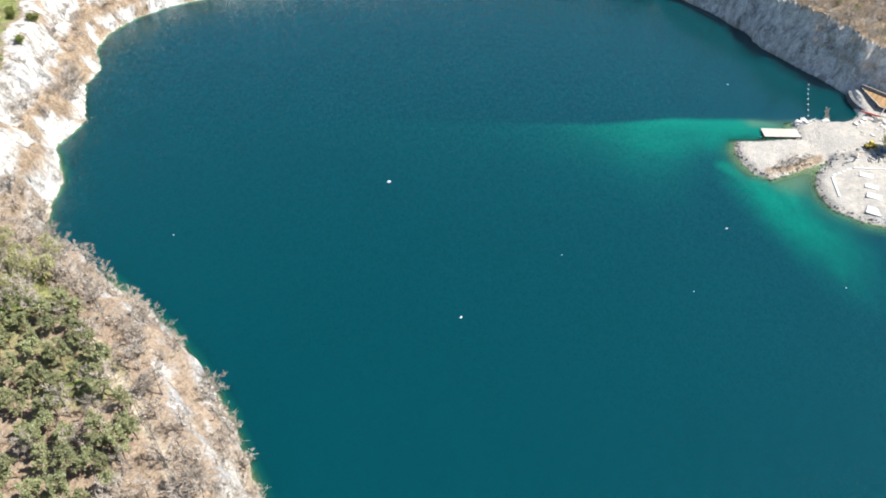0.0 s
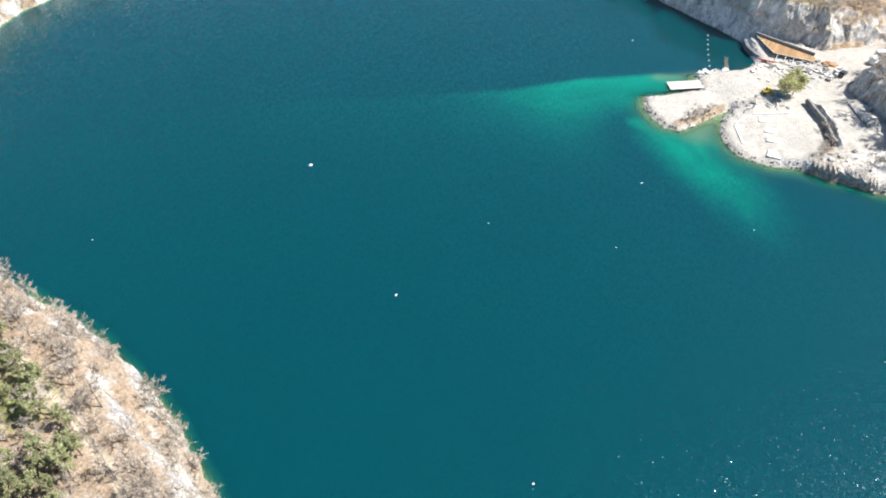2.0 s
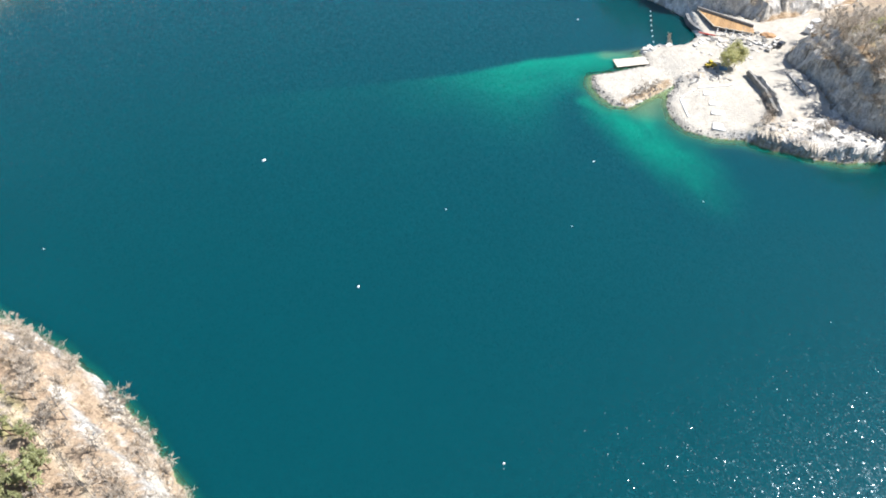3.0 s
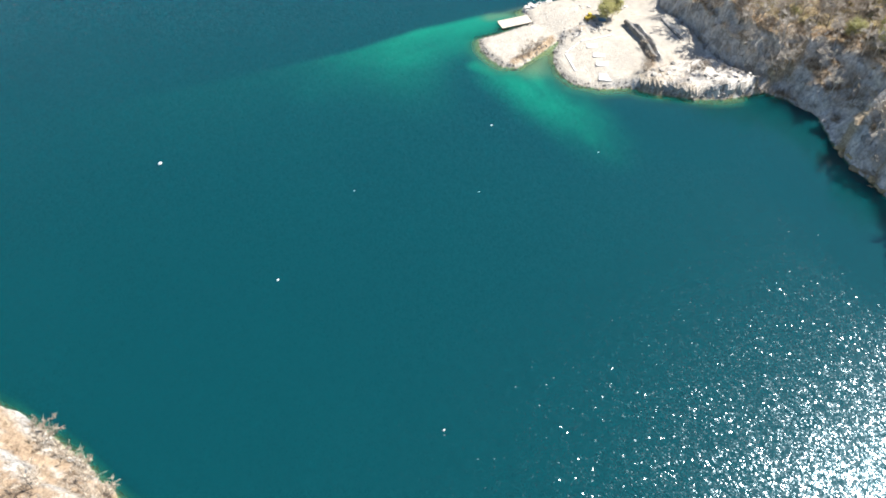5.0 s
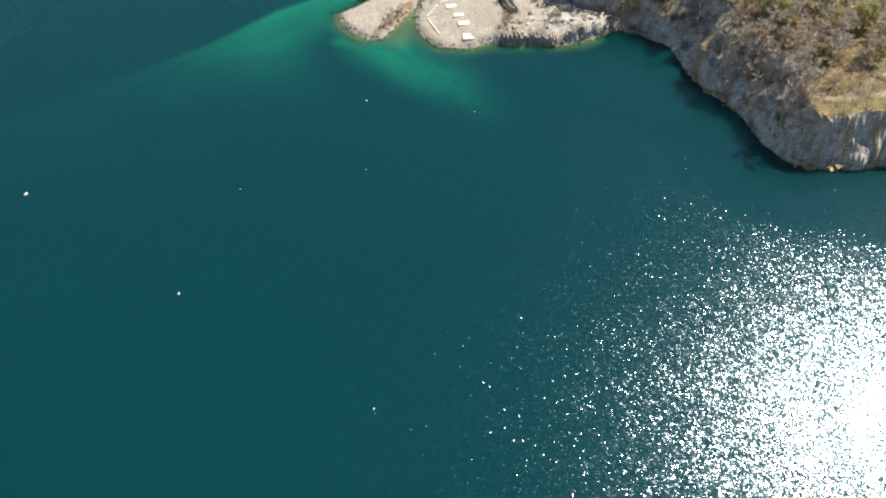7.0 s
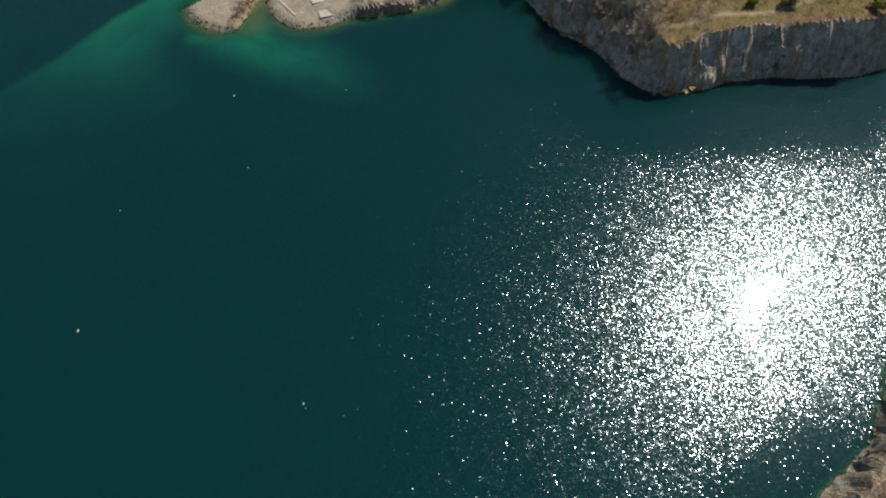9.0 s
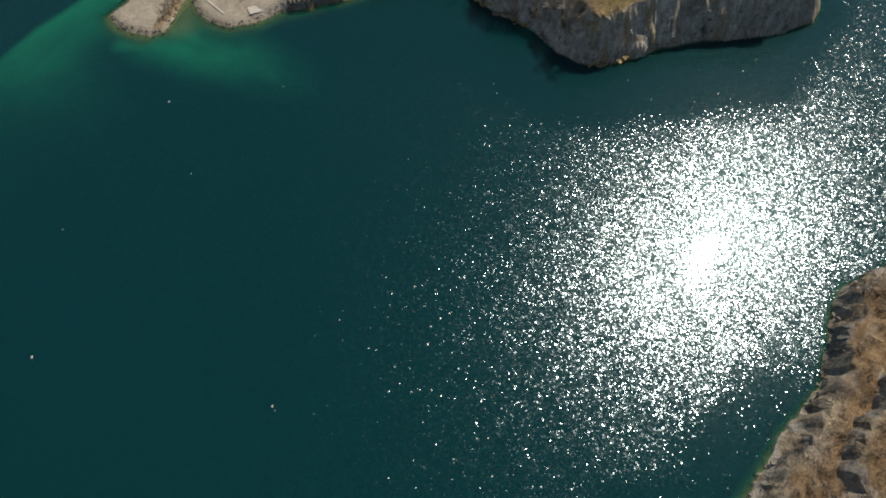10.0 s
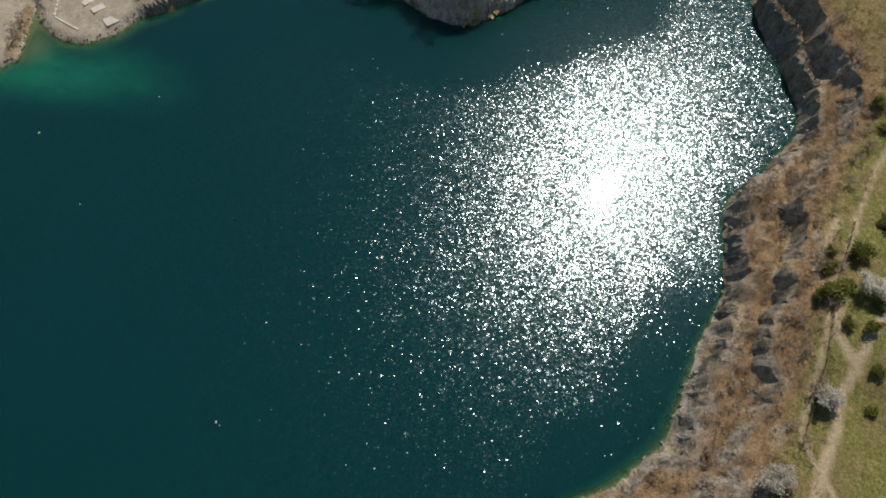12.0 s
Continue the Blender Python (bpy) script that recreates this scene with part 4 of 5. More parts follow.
YELLOW_PAINT = simple("yellow_paint", (0.60, 0.42, 0.04), (0.72, 0.52, 0.06), scale=2, rough=0.45, by_object=0.0)
BLUE_PAINT = simple("blue_paint", (0.05, 0.13, 0.22), (0.08, 0.19, 0.30), scale=1, rough=0.5, by_object=0.0)
RED_PAINT = simple("red_paint", (0.45, 0.04, 0.03), (0.55, 0.06, 0.04), scale=2, rough=0.5, by_object=0.0)
DARK_PAINT = simple("dark_paint", (0.03, 0.032, 0.036), (0.05, 0.05, 0.055), scale=1, rough=0.3, by_object=0.0)
RUBBER = simple("rubber", (0.02, 0.02, 0.02), (0.04, 0.04, 0.04), scale=5, by_object=0.0)
STEEL = simple("galvanised_steel", (0.40, 0.41, 0.42), (0.55, 0.56, 0.57), scale=3, rough=0.4, metal=0.8, by_object=0.0)
GLASS = simple("dark_glass", (0.02, 0.025, 0.03), (0.03, 0.035, 0.04), scale=1, rough=0.08, by_object=0.0)
CLAY = simple("orange_clay", (0.32, 0.17, 0.08), (0.50, 0.29, 0.14), scale=0.8, by_object=0.0)

# floating pontoon
pontoon = thing("pontoon", pose(105, 189.5, 0, 0, 0, -2), "pale wooden bathing pontoon that floats beside the spit", "pontoon")
for k in range(22):
    part("plank", block((0.46, 4.7, 0.06), (-5.25 + 0.5 * k, 0, 0.62), 0, 0.01), DECK_WOOD, pontoon)
for y in (-2.2, 0.0, 2.2):
    part("beam", block((11, 0.16, 0.2), (0, y, 0.49), 0, 0.01), OLD_WOOD, pontoon)
for y in (-1.7, 1.7):
    part("float", tube((-5.3, y, 0.08), (5.3, y, 0.08), 0.32, 14), DARK_PAINT, pontoon)
for x in (-5.1, 5.1):
    part("bollard", tube((x, 2.0, 0.6), (x, 2.0, 1.0), 0.09), STEEL, pontoon)


# buoys
def mooring_buoy(x, y, length, turn):
    b = thing("mooring_buoy", pose(x, y, 0, 0, 0, turn), "white mooring buoy afloat on the open lake", "buoy", "mooring buoys")
    bm = bmesh.new()
    bmesh.ops.create_uvsphere(bm, u_segments=14, v_segments=8, radius=0.5, matrix=Matrix.Diagonal((length, 0.62 * length, 0.6 * length, 1)))
    bmesh.ops.translate(bm, verts=bm.verts, vec=(0, 0, 0.12 * length))
    part("float", bm, WHITE_PAINT, b)
    part("band", tube((0, 0, 0.30 * length), (0, 0, 0.36 * length), 0.16 * length, 12), STEEL, b)
    part("ring", tube((0, -0.1, 0.42 * length), (0, 0.1, 0.42 * length), 0.07 * length, 8), STEEL, b)


for x, y, length, turn in ((-15.5, 163.5, 1.15, 25), (4.2, 111.3, 0.75, 40), (-70, 140, 0.45, 0), (74.7, 143.5, 0.65, 20), (30, 133, 0.35, 0), (98, 221, 0.6, 0), (25.4, 61, 0.6, 30), (97, 121.5, 0.35, 0), (60, 120, 0.35, 0)):
    mooring_buoy(x, y, length, turn)

line = thing("float_line", pose(0, 0, 0), "line of small white floats that closes off the inlet", "float line")
for k in range(7):
    q = k / 6
    bm = bmesh.new()
    bmesh.ops.create_uvsphere(bm, u_segments=10, v_segments=6, radius=0.26)
    o = part("float", bm, WHITE_PAINT, line)
    o.location = (118 + 8 * q, 200.5 + 20.5 * q + 0.6 * math.sin(3 * q), 0.1)
part("rope", tube((117.6, 199.5, 0.06), (126.3, 221.8, 0.06), 0.03, 5), OLD_WOOD, line)


# stones
def stone_mesh(name, rng, flat, mat):
    """A broken block of limestone."""
    bm = bmesh.new()
    bmesh.ops.create_cube(bm, size=1.0)
    bmesh.ops.subdivide_edges(bm, edges=bm.edges, cuts=1)
    for v in bm.verts:
        v.co = Vector(v.co) * (1.0 if max(abs(c) for c in v.co) < 0.49 else rng.uniform(0.78, 1.08)) + Vector(rng.normal(size=3) * 0.06)
        v.co.z *= flat
    bmesh.ops.triangulate(bm, faces=bm.faces)
    me = bpy.data.meshes.new(name)
    bm.to_mesh(me)
    bm.free()
    me.materials.append(mat)
    return me


def stones(rng, places, sizes, name, label, group, meshes):
    xy = np.array(places, float)
    zs = land(xy[:, 0], xy[:, 1])[0]
    for k, ((x, y), z) in enumerate(zip(xy, zs)):
        f = rng.uniform(*sizes)
        o = tagged(new(name, meshes[k % len(meshes)]), label, "rock", group)
        o.matrix_world = pose(x, y, z - 0.06 * f, rng.normal() * 8, rng.normal() * 8, rng.uniform(0, 360)) @ Matrix.Diagonal((f, f * rng.uniform(0.6, 1.0), f, 1))


blocks_pale = [stone_mesh("stone_block", rng, f, STONE) for f in (0.45, 0.6, 0.7, 0.5)]
blocks_grey = [stone_mesh("stone_block", rng, f, DARK_STONE) for f in (0.6, 0.75)]
stones(rng, scatter(rng, (128, 178, 152, 199), 46, 1.6, lambda x, y, z, w, s, u, low, b: low & (s > 1.5)), (0.5, 1.6), "stone_block", "pale broken limestone block in the yard", "limestone blocks in the yard", blocks_pale)
stones(rng, scatter(rng, (112, 194, 121, 199), 16, 0.9, lambda x, y, z, w, s, u, low, b: low & (s > 0.3)), (1.2, 2.6), "stone_block", "pale broken limestone block at the waterside", "limestone blocks in the yard", blocks_pale)
stones(rng, scatter(rng, (135, 184, 153, 198), 60, 0.9, lambda x, y, z, w, s, u, low, b: low & (s > 1.0) & (y > 239 - 0.36 * x)), (0.5, 1.9), "stone_block", "grey broken rock tipped below the timber deck", "grey rocks in the yard", blocks_grey + blocks_pale[:2])
stones(rng, scatter(rng, (113, 170, 131, 178), 22, 1.6, lambda x, y, z, w, s, u, low, b: low & (s > 0.8)), (0.5, 1.3), "stone_block", "grey broken rock on the spoil heap", "grey rocks in the yard", blocks_grey)
stones(rng, scatter(rng, (122, 126, 157, 146), 60, 1.4, lambda x, y, z, w, s, u, low, b: low & (s > 0.2)), (0.5, 1.5), "stone_block", "limestone ledge block on the rocky bank", "ledge blocks on the bank", blocks_grey + blocks_pale[:1])

ledge_rock = [stone_mesh("stone_block", rng, f, OCHRE_STONE) for f in (0.35, 0.5, 0.45)]
for near in ((154, 88, 163, 98), (152, 78, 160, 84), (149, 49, 157, 56), (155, 45, 161, 50)):
    stones(rng, scatter(rng, near, 11, 0.7, lambda x, y, z, w, s, u, low, b: (s > -0.9) & (s < 0.7)), (1.2, 2.6), "stone_block", "ochre fallen rock at the foot of the eastern wall", "ochre rocks on the shore", ledge_rock)


def rubble(name, rng, places, low, high, mat, label):
    """Loose stones too many to count, in one mesh."""
    xy = np.array(places, float)
    zs = land(xy[:, 0], xy[:, 1])[0]
    cube = np.array([(a, b, c) for a in (-1, 1) for b in (-1, 1) for c in (-1, 1)], float) * 0.5
    quads = [(0, 1, 3, 2), (4, 6, 7, 5), (0, 4, 5, 1), (2, 3, 7, 6), (0, 2, 6, 4), (1, 5, 7, 3)]
    verts, faces = [], []
    for (x, y), z in zip(xy, zs):
        f = rng.uniform(low, high)
        turn = np.array(Euler((rng.normal() * 0.3, rng.normal() * 0.3, rng.uniform(0, 6.28))).to_matrix())
        pts = (cube * (1, rng.uniform(0.6, 1), rng.uniform(0.4, 0.8)) + rng.normal(size=(8, 3)) * 0.09) * f
        q = len(verts)
        verts.extend((pts @ turn.T) + (x, y, max(z, -0.25) + 0.1 * f))
        faces.extend([tuple(i + q for i in fc) for fc in quads])
    return tagged(new(name, mesh_of(name, verts, faces, mat)), label, "rubble", kind="stuff")


edge_at = scatter(rng, (86, 124, 160, 200), 700, 0.45, lambda x, y, z, w, s, u, low, b: (np.abs(s - 0.5) < 0.9) & (w < 0))
rubble("rubble", rng, edge_at, 0.2, 0.6, DARK_STONE, "grey and pale broken stone along the water's edge")
spit_at = scatter(rng, (87, 165, 122, 190), 260, 0.8, lambda x, y, z, w, s, u, low, b: low & (s > 1))
rubble("loose_stones", rng, spit_at, 0.12, 0.35, PALE_SLAB, "small loose limestone pieces on the white spit")
foot_at = scatter(rng, (30, -45, 215, 130), 420, 0.7, lambda x, y, z, w, s, u, low, b: (np.abs(s - 0.6) < 1.0) & ~low & ((x > 140) | (y < 0)))
west_at = scatter(rng, (-135, 40, -20, 290), 320, 0.7, lambda x, y, z, w, s, u, low, b: (np.abs(s - 0.6) < 1.0))
rubble("white_stones", rng, west_at, 0.2, 0.6, STONE, "pale fallen stones along the western shore")
rubble("fallen_stones", rng, foot_at, 0.3, 1.0, DARK_STONE, "fallen grey stones at the foot of the walls")


# retaining walls
def retaining_wall(x_of, y0, y1, courses, label):
    root = thing("retaining_wall", pose(0, 0, 0), label, "wall", "retaining walls")
    y, k = y0, 0
    while y < y1:
        ln = 1.1 + 0.5 * hash2(np.array([k]), np.array([7]), 3)[0]
        for c in range(courses):
            yy = y + ln / 2 + (0.4 if c % 2 else 0)
            x = float(x_of(np.array([yy]))[0])
            base = height_at(x - 1.6, yy) - 0.15
            part("stone", block((0.8, ln - 0.05, 0.68), (x - 0.35 - 0.05 * c + 0.08 * math.sin(k * 2.3 + c), yy, base + 0.35 + 0.7 * c), math.degrees(0.1 * math.sin(k)), 0.05), DARK_STONE, root)
        y += ln
        k += 1


retaining_wall(wall_line, 150.0, 170.5, 3, "dark stone retaining wall below the upper yard")
retaining_wall(lambda y: 147.0 + 0.08 * (y - 160), 154.5, 167.0, 1, "low dark stone retaining wall beside the shaded slope")

# white slabs and kerb on the terrace
for x, y, w, d, a in ((120.2, 164.9, 3.6, 2.2, -24), (119.4, 159.6, 3.4, 2.0, -26), (118.2, 155.3, 3.8, 2.4, -30), (115.6, 149.2, 3.8, 3.4, -32)):
    slab = thing("floor_slab", pose(x, y, height_at(x, y), 0, 0, a), "white concrete slab laid on the gravel terrace", "slab", "white slabs on the terrace")
    for i in (-1, 1):
        part("panel", block((w / 2 - 0.03, d, 0.24), (i * w / 4, 0, 0.03), 0, 0.03), PALE_SLAB, slab)


def kerb(a, b, label):
    a, b = Vector((*a, 0)), Vector((*b, 0))
    root = thing("kerb", pose(0, 0, 0), label, "kerb", "kerbs on the terrace")
    n = max(1, round((b - a).length / 1.5))
    turn = math.degrees(math.atan2(b.y - a.y, b.x - a.x))
    for k in range(n):
        p = a.lerp(b, (k + 0.5) / n)
        part("kerbstone", block(((b - a).length / n - 0.04, 0.55, 0.4), (p.x, p.y, height_at(p.x, p.y) + 0.06), turn, 0.03), PALE_SLAB, root)


kerb((111.4, 166.0), (117.4, 168.4), "low white concrete kerb at the corner of the terrace")
kerb((111.0, 165.4), (109.2, 155.9), "long white concrete kerb across the terrace")
kerb((118.2, 168.6), (129.5, 167.8), "low pale kerb along the back of the terrace")

# ochre timber deck on posts against the north wall
deck = thing("timber_deck", pose(0, 0, 0), "ochre timber deck on posts at the foot of the wall", "deck")
A, B, C, D = Vector((139.2, 213.0, 3.6)), Vector((139.6, 200.2, 3.6)), Vector((150.4, 192.6, 3.6)), Vector((152.2, 196.6, 3.6))
for k in range(26):
    q0, q1 = k / 26, (k + 0.93) / 26
    m0, m1 = A.lerp(D, q0), A.lerp(D, q1)
    n0, n1 = (B.lerp(C, (q - 0.42) / 0.58) if q > 0.42 else A.lerp(B, q / 0.42) for q in (q0, q1))
    part("board", prism([(p.x, p.y) for p in (n0, n1, m1, m0)], 3.5 + 0.02 * (k % 3), 3.62 + 0.02 * (k % 3)), TIMBER, deck)
for k in range(9):
    p = (B.lerp(C, (k - 3) / 5) if k > 3 else A.lerp(B, k / 3.5))
    part("post", tube((p.x, p.y, height_at(p.x, p.y) - 0.6), (p.x, p.y, 3.5), 0.13, 8), OLD_WOOD, deck)
for k in range(5):
    p = B.lerp(C, 0.1 + 0.2 * k)
    part("brace", tube((p.x - 1.5, p.y - 1.9, height_at(p.x - 1.5, p.y - 1.9)), (p.x + 0.4, p.y + 0.3, 3.8), 0.10, 8), PALE_SLAB, deck)
part("edge_beam", tube((A.x, A.y, 3.66), (B.x, B.y, 3.66), 0.16, 8), DECK_WOOD, deck)
part("edge_beam", tube((B.x, B.y, 3.66), (C.x, C.y, 3.66), 0.16, 8), DECK_WOOD, deck)
part("back_wall", prism([(A.x, A.y), (D.x, D.y), (D.x + 0.3, D.y + 0.4), (A.x + 0.3, A.y + 0.4)], 1.0, 4.6), DARK_STONE, deck, "dark back wall of the deck")

# curved rim of the wall foot, built as panels, coloured as if in shade
rim_ob = thing("concrete_ramp", pose(0, 0, 0), "curved grey rim at the wall's foot by the inlet, darkened for shade", "ramp")
for k in range(10):
    a0, a1 = k / 10, (k + 0.97) / 10
    def rim(q, side):
        return (135.6 - 1.6 * math.sin(q * 3.0) + side * 1.7 + 2.2 * q * q, 213.5 - 14.5 * q)
    part("panel", prism([rim(a0, 0), rim(a1, 0), rim(a1, 0.75), rim(a0, 0.75)], -0.6, 1.7 + 0.4 * (1 - a0), 0.06), SHADED_RIM, rim_ob)

pipe = thing("red_pipe", pose(0, 0, 0), "red drainage pipe on the stones below the deck", "pipe")
part("length_of_pipe", tube((133.5, 199.3, 2.6), (138.0, 195.8, 2.75), 0.22, 10), RED_PAINT, pipe)
part("joint", tube((135.5, 197.75, 2.66), (136.0, 197.35, 2.68), 0.3, 10), RED_PAINT, pipe)

# clay heap
bm = bmesh.new()
bmesh.ops.create_icosphere(bm, subdivisions=4, radius=1.0)
for v in bm.verts:
    v.co *= 1 + 0.22 * noise.noise(v.co * 2.2) + 0.1 * noise.noise(v.co * 6)
    v.co = Vector((v.co.x * 2.6, v.co.y * 1.4, max(v.co.z, -0.3) * 1.0))
heap = thing("clay_heap", pose(154.8, 191.2, height_at(154.8, 191.2), 0, 0, -25), "heap of orange clay beside the haul road", "heap")
part("mound", bm, CLAY, heap)


# vehicles
def vehicle(name, x, y, turn, length, width, height, cab, paint, label):
    """A van or car: body, cabin, windows, wheels, lamps and bumpers."""
    root = thing(name, pose(x, y, height_at(x, y), 0, 0, turn), label, "vehicle", "vehicles on the haul road")
    half = width / 2
    def profile(pts, w, bevel):
        bm = bmesh.new()
        vs = [bm.verts.new((px, -w, pz)) for px, pz in pts]
        f = bm.faces.new(vs)
        for v in bmesh.ops.extrude_face_region(bm, geom=[f])["geom"]:
            if isinstance(v, bmesh.types.BMVert):
                v.co.y = w
        bmesh.ops.recalc_face_normals(bm, faces=bm.faces)
        bmesh.ops.bevel(bm, geom=list(bm.edges), offset=bevel, segments=2, affect="EDGES")
        return bm
    L = length / 2
    waist = height * 0.55
    part("body", profile([(-L, 0.35), (L, 0.35), (L, waist * 0.92), (L - 0.25, waist), (-L, waist)], half, 0.07), paint, root)
    part("cabin", profile([(-L + cab[0], waist - 0.02), (L - cab[1], waist - 0.02), (L - cab[2], height), (-L + cab[3], height)], half - 0.08, 0.06), paint, root)
    wx = (L - cab[1] + L - cab[2]) / 2
    tilt = math.degrees(math.atan2(cab[2] - cab[1], height - waist))
    screen = block((0.03, width - 0.4, (height - waist) * 0.8))
    bmesh.ops.rotate(screen, verts=screen.verts, cent=(0, 0, 0), matrix=Matrix.Rotation(radians(-tilt), 3, "Y"))
    bmesh.ops.translate(screen, verts=screen.verts, vec=(wx + 0.03, 0, (height + waist) / 2))
    part("windscreen", screen, GLASS, root)
    for side in (-1, 1):
        part("side_window", block((max(0.6, length * 0.28), 0.03, (height - waist) * 0.6), (wx - 0.25 - length * 0.16, side * (half - 0.07), (height + waist) / 2), 0, 0.005), GLASS, root)
        part("headlight", block((0.06, 0.3, 0.16), (L + 0.0, side * (half - 0.28), waist * 0.8), 0, 0.01), GLASS, root)
        for wxp in (-L * 0.62, L * 0.64):
            wheel = part("wheel", tube((wxp, side * (half - 0.2), 0.33), (wxp, side * (half + 0.02), 0.33), 0.33, 16), RUBBER, root)
            part("rim", tube((wxp, side * (half - 0.02), 0.33), (wxp, side * (half + 0.04), 0.33), 0.2, 12), STEEL, wheel)
    part("bumper", block((0.16, width - 0.1, 0.22), (L + 0.04, 0, 0.45), 0, 0.04), RUBBER, root)


vehicle("van", 170.2, 190.6, 30, 5.0, 1.95, 2.3, (0.02, 1.0, 1.5, 0.05), WHITE_PAINT, "white van parked beside the haul road")
vehicle("van", 174.6, 193.6, 12, 5.2, 1.95, 2.35, (0.02, 1.0, 1.5, 0.05), WHITE_PAINT, "white van parked higher up the haul road")
vehicle("car", 171.8, 187.6, 28, 4.3, 1.75, 1.45, (0.5, 1.1, 1.8, 0.9), DARK_PAINT, "dark car parked beside the haul road")
vehicle("car", 155.6, 184.6, 35, 4.2, 1.75, 1.45, (0.5, 1.1, 1.8, 0.9), DARK_PAINT, "dark car parked below the clay heap")

# small yellow loader and a blue tool container
loader = thing("wheel_loader", pose(127.6, 179.3, height_at(127.6, 179.3), 0, 0, 8), "small yellow wheel loader standing in the yard", "loader")
part("body", block((2.0, 1.3, 0.8), (-0.6, 0, 0.85), 0, 0.12), YELLOW_PAINT, loader)
part("cab", block((1.0, 1.15, 1.0), (-0.1, 0, 1.7), 0, 0.1), YELLOW_PAINT, loader)
part("cab_window", block((1.04, 0.9, 0.55), (-0.1, 0, 1.8), 0, 0.05), GLASS, loader)
for side in (-0.45, 0.45):
    part("lift_arm", tube((0.4, side, 1.2), (1.75, side, 0.5), 0.09, 8), YELLOW_PAINT, loader)
part("bucket", prism([(1.6, -0.85), (2.3, -0.85), (2.3, 0.85), (1.6, 0.85)], 0.1, 0.6, 0.08), YELLOW_PAINT, loader)
for wxp in (-1.1, 0.5):
    for side in (-0.72, 0.72):
        wheel = part("wheel", tube((wxp, side - 0.14, 0.45), (wxp, side + 0.14, 0.45), 0.45, 16), RUBBER, loader)
        part("rim", tube((wxp, side - 0.16, 0.45), (wxp, side + 0.16, 0.45), 0.22, 12), YELLOW_PAINT, wheel)
box = thing("tool_container", pose(131.0, 176.8, height_at(131.0, 176.8), 0, 0, -20), "blue-grey steel tool container in the yard", "container")
part("shell", block((2.4, 1.5, 1.4), (0, 0, 0.75), 0, 0.05), BLUE_PAINT, box)
for k in range(7):
    part("rib", block((0.08, 1.56, 1.2), (-1.05 + 0.35 * k, 0, 0.75), 0, 0.01), BLUE_PAINT, box)
part("lid", block((2.5, 1.6, 0.1), (0, 0, 1.5), 0, 0.03), CONCRETE, box)

# concrete beams that lean on the spoil heap
for x, y, a, ln in ((121, 173.2, 60, 4.2), (124.5, 172.6, 110, 3.8), (127.5, 172.8, 70, 4.0), (118.5, 171.6, 20, 3.4)):
    beam = thing("concrete_beam", pose(x, y, height_at(x, y) + 0.25, 0, 7, a), "pale concrete beam left on the grey spoil heap", "beam", "concrete beams")
    part("shaft", block((ln, 0.3, 0.3), (0, 0, 0), 0, 0.02), CONCRETE, beam)
    for e in (-1, 1):
        part("end_plate", block((0.05, 0.34, 0.34), (e * ln / 2, 0, 0), 0, 0.01), STEEL, beam)

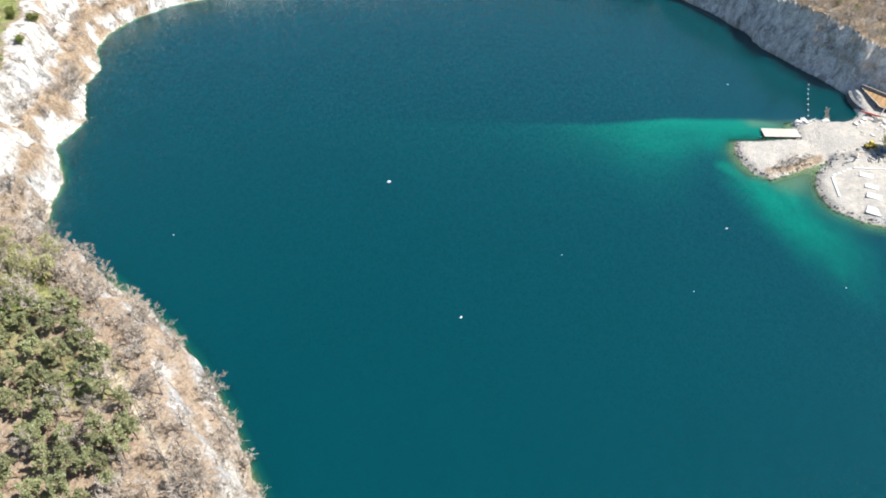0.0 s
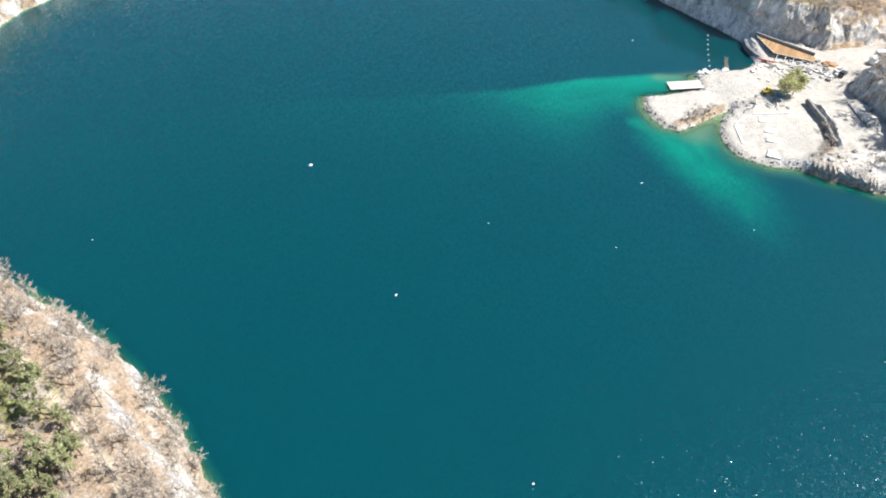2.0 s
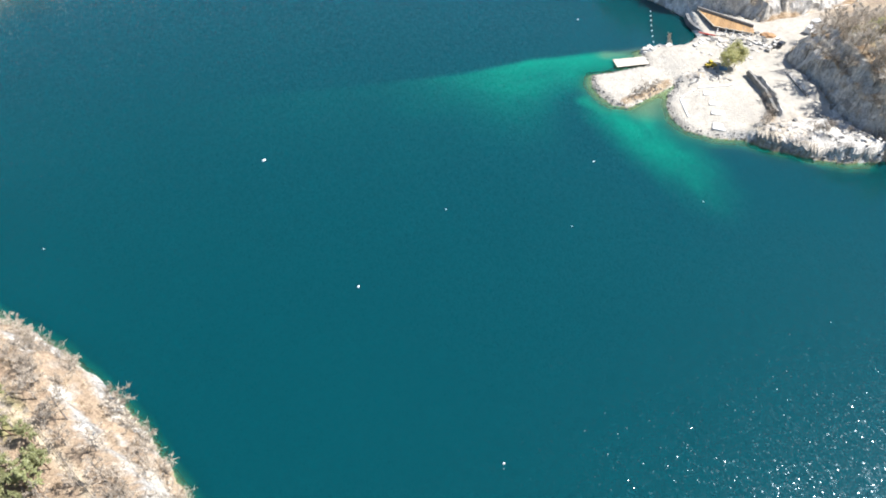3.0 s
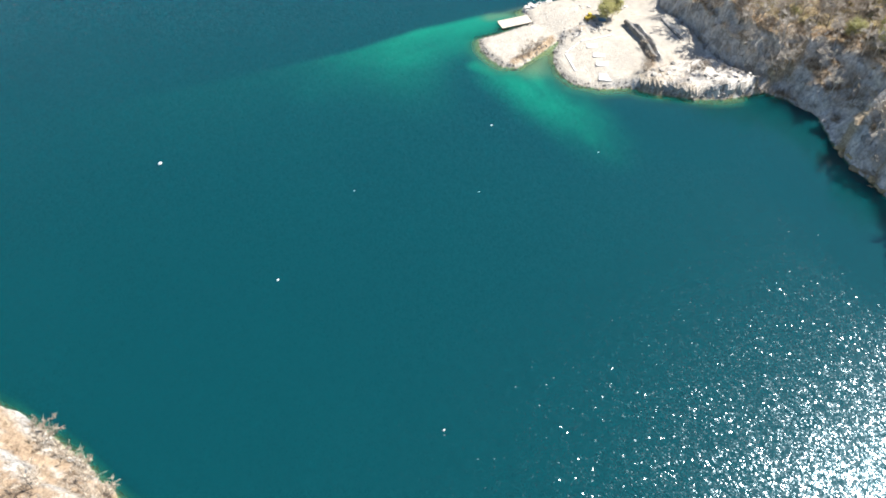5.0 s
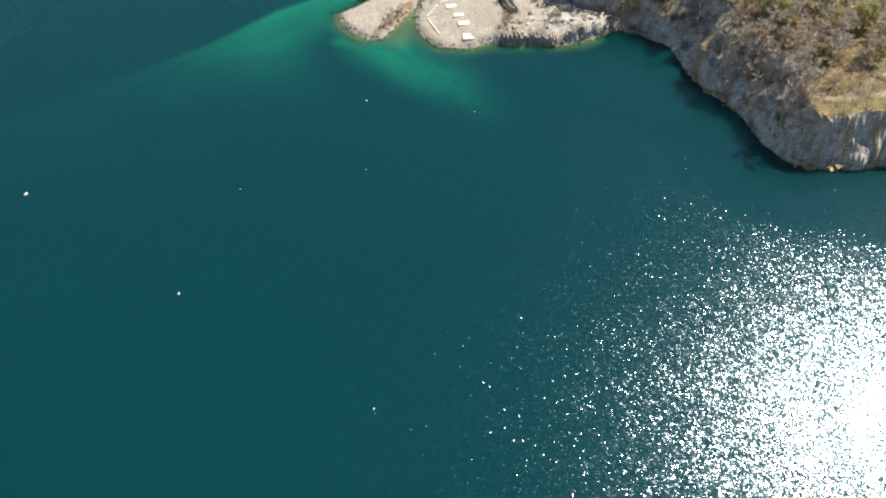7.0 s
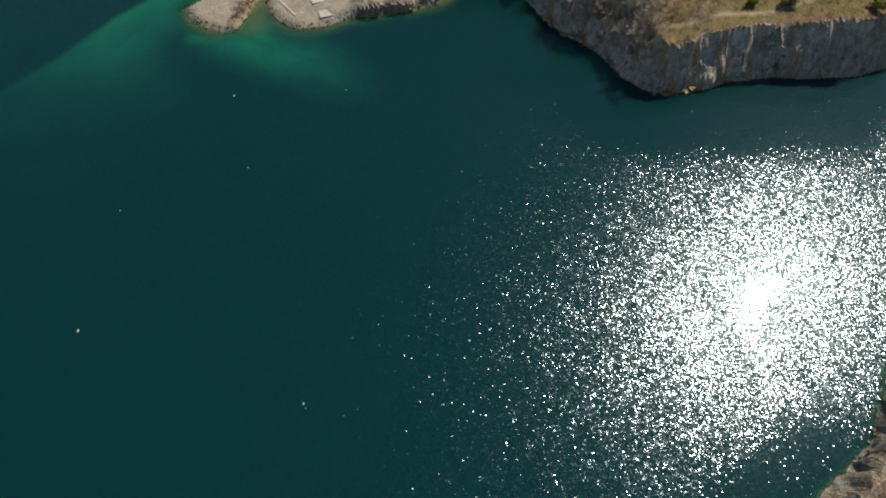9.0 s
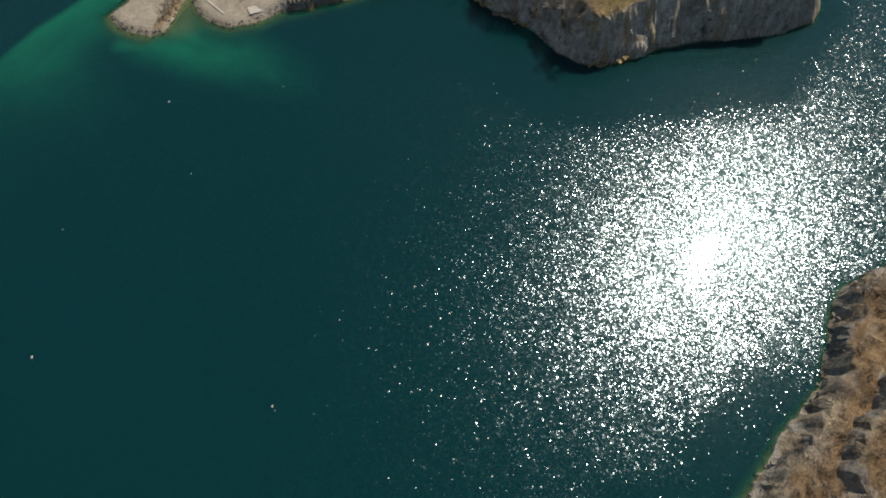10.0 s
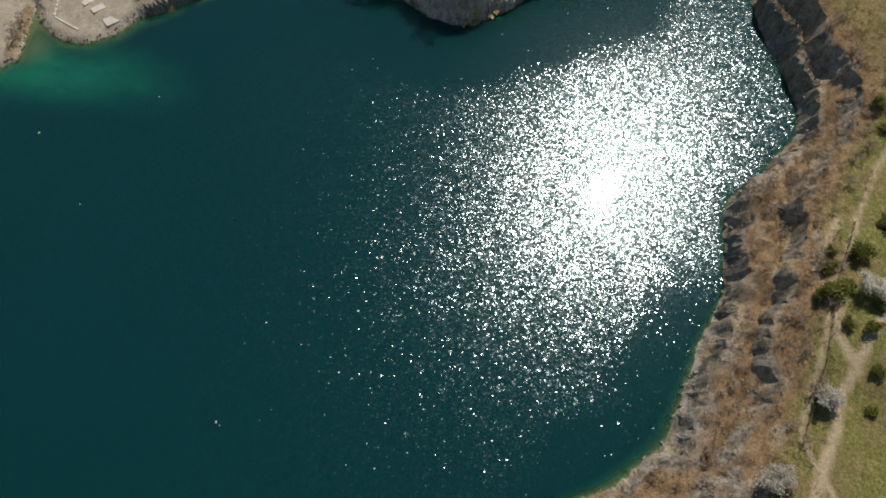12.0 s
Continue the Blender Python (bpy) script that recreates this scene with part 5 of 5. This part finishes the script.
# fences
def fence_along(nodes, posts, label, tall, rails, thick):
    root = thing("fence", pose(0, 0, 0), label, "fence", "fences on the rims")
    pts = [Vector((*p, 0)) for p in nodes]
    spans = [(b - a).length for a, b in zip(pts, pts[1:])]
    tops = []
    for k in range(posts):
        d = sum(spans) * k / (posts - 1)
        i = 0
        while i < len(spans) - 1 and d > spans[i]:
            d -= spans[i]
            i += 1
        p = pts[i].lerp(pts[i + 1], d / spans[i])
        z = height_at(p.x, p.y)
        tops.append(Vector((p.x, p.y, z)))
        part("post", tube((p.x, p.y, z - 0.3), (p.x, p.y, z + tall), thick, 7), OLD_WOOD, root)
    for a, b in zip(tops, tops[1:]):
        for r in range(rails):
            up = Vector((0, 0, tall * (r + 0.8) / rails))
            part("rail", tube(a + up, b + up, thick * 0.6, 6), OLD_WOOD, root)


fence_along([(-55, 77), (-48, 67.3), (-39, 54.5)], 13, "weathered wooden fence along the western rim path", 1.15, 2, 0.08)
fence_along([(60, -47.6), (70, -48.6), (78, -49.1), (93.5, -48.3), (112, -50.5)], 24, "dark wooden post-and-rail fence along the southern rim", 1.2, 2, 0.08)

# stacks of cut stone on pallets beside the haul road
for k in range(9):
    q = k / 8
    x, y = 150.5 + 6.0 * q + 0.5 * math.sin(5 * k), 182.6 + 5.2 * q + 0.5 * math.cos(7 * k)
    stack = thing("stone_pallet", pose(x, y, height_at(x, y), 0, 0, 38 + 12 * math.sin(3 * k)), "pale cut stone stacked on a wooden pallet", "stone stack", "stone pallets by the haul road")
    for j in (-0.45, 0.0, 0.45):
        part("runner", block((1.2, 0.12, 0.12), (0, j, 0.08), 0, 0.01), OLD_WOOD, stack)
    part("deck", block((1.25, 1.1, 0.05), (0, 0, 0.165), 0, 0.008), OLD_WOOD, stack)
    for c in range(2 + k % 2):
        for j in (-0.27, 0.27):
            part("stone", block((1.1, 0.5, 0.3), (0.03 * c, j, 0.35 + 0.32 * c), 0, 0.03), STONE, stack)

# loose timber below the deck
for x, y, a, ln in ((139.5, 196.5, -30, 5.0), (142.5, 193.8, -42, 4.4), (145.8, 191.6, -25, 4.8), (148.0, 189.6, -50, 3.6), (136.5, 193.0, 15, 3.8), (141.0, 190.5, -70, 3.2)):
    pole = thing("timber_pole", pose(x, y, height_at(x, y) + 0.16, 0, 3, a), "pale timber pole lying on the stones below the deck", "pole", "timber poles")
    part("shaft", tube((-ln / 2, 0, 0), (ln / 2, 0, 0), 0.15, 9, 0.11), DECK_WOOD, pole)
    part("strap", tube((-ln * 0.3, 0, 0), (-ln * 0.3 + 0.12, 0, 0), 0.17, 9), STEEL, pole)
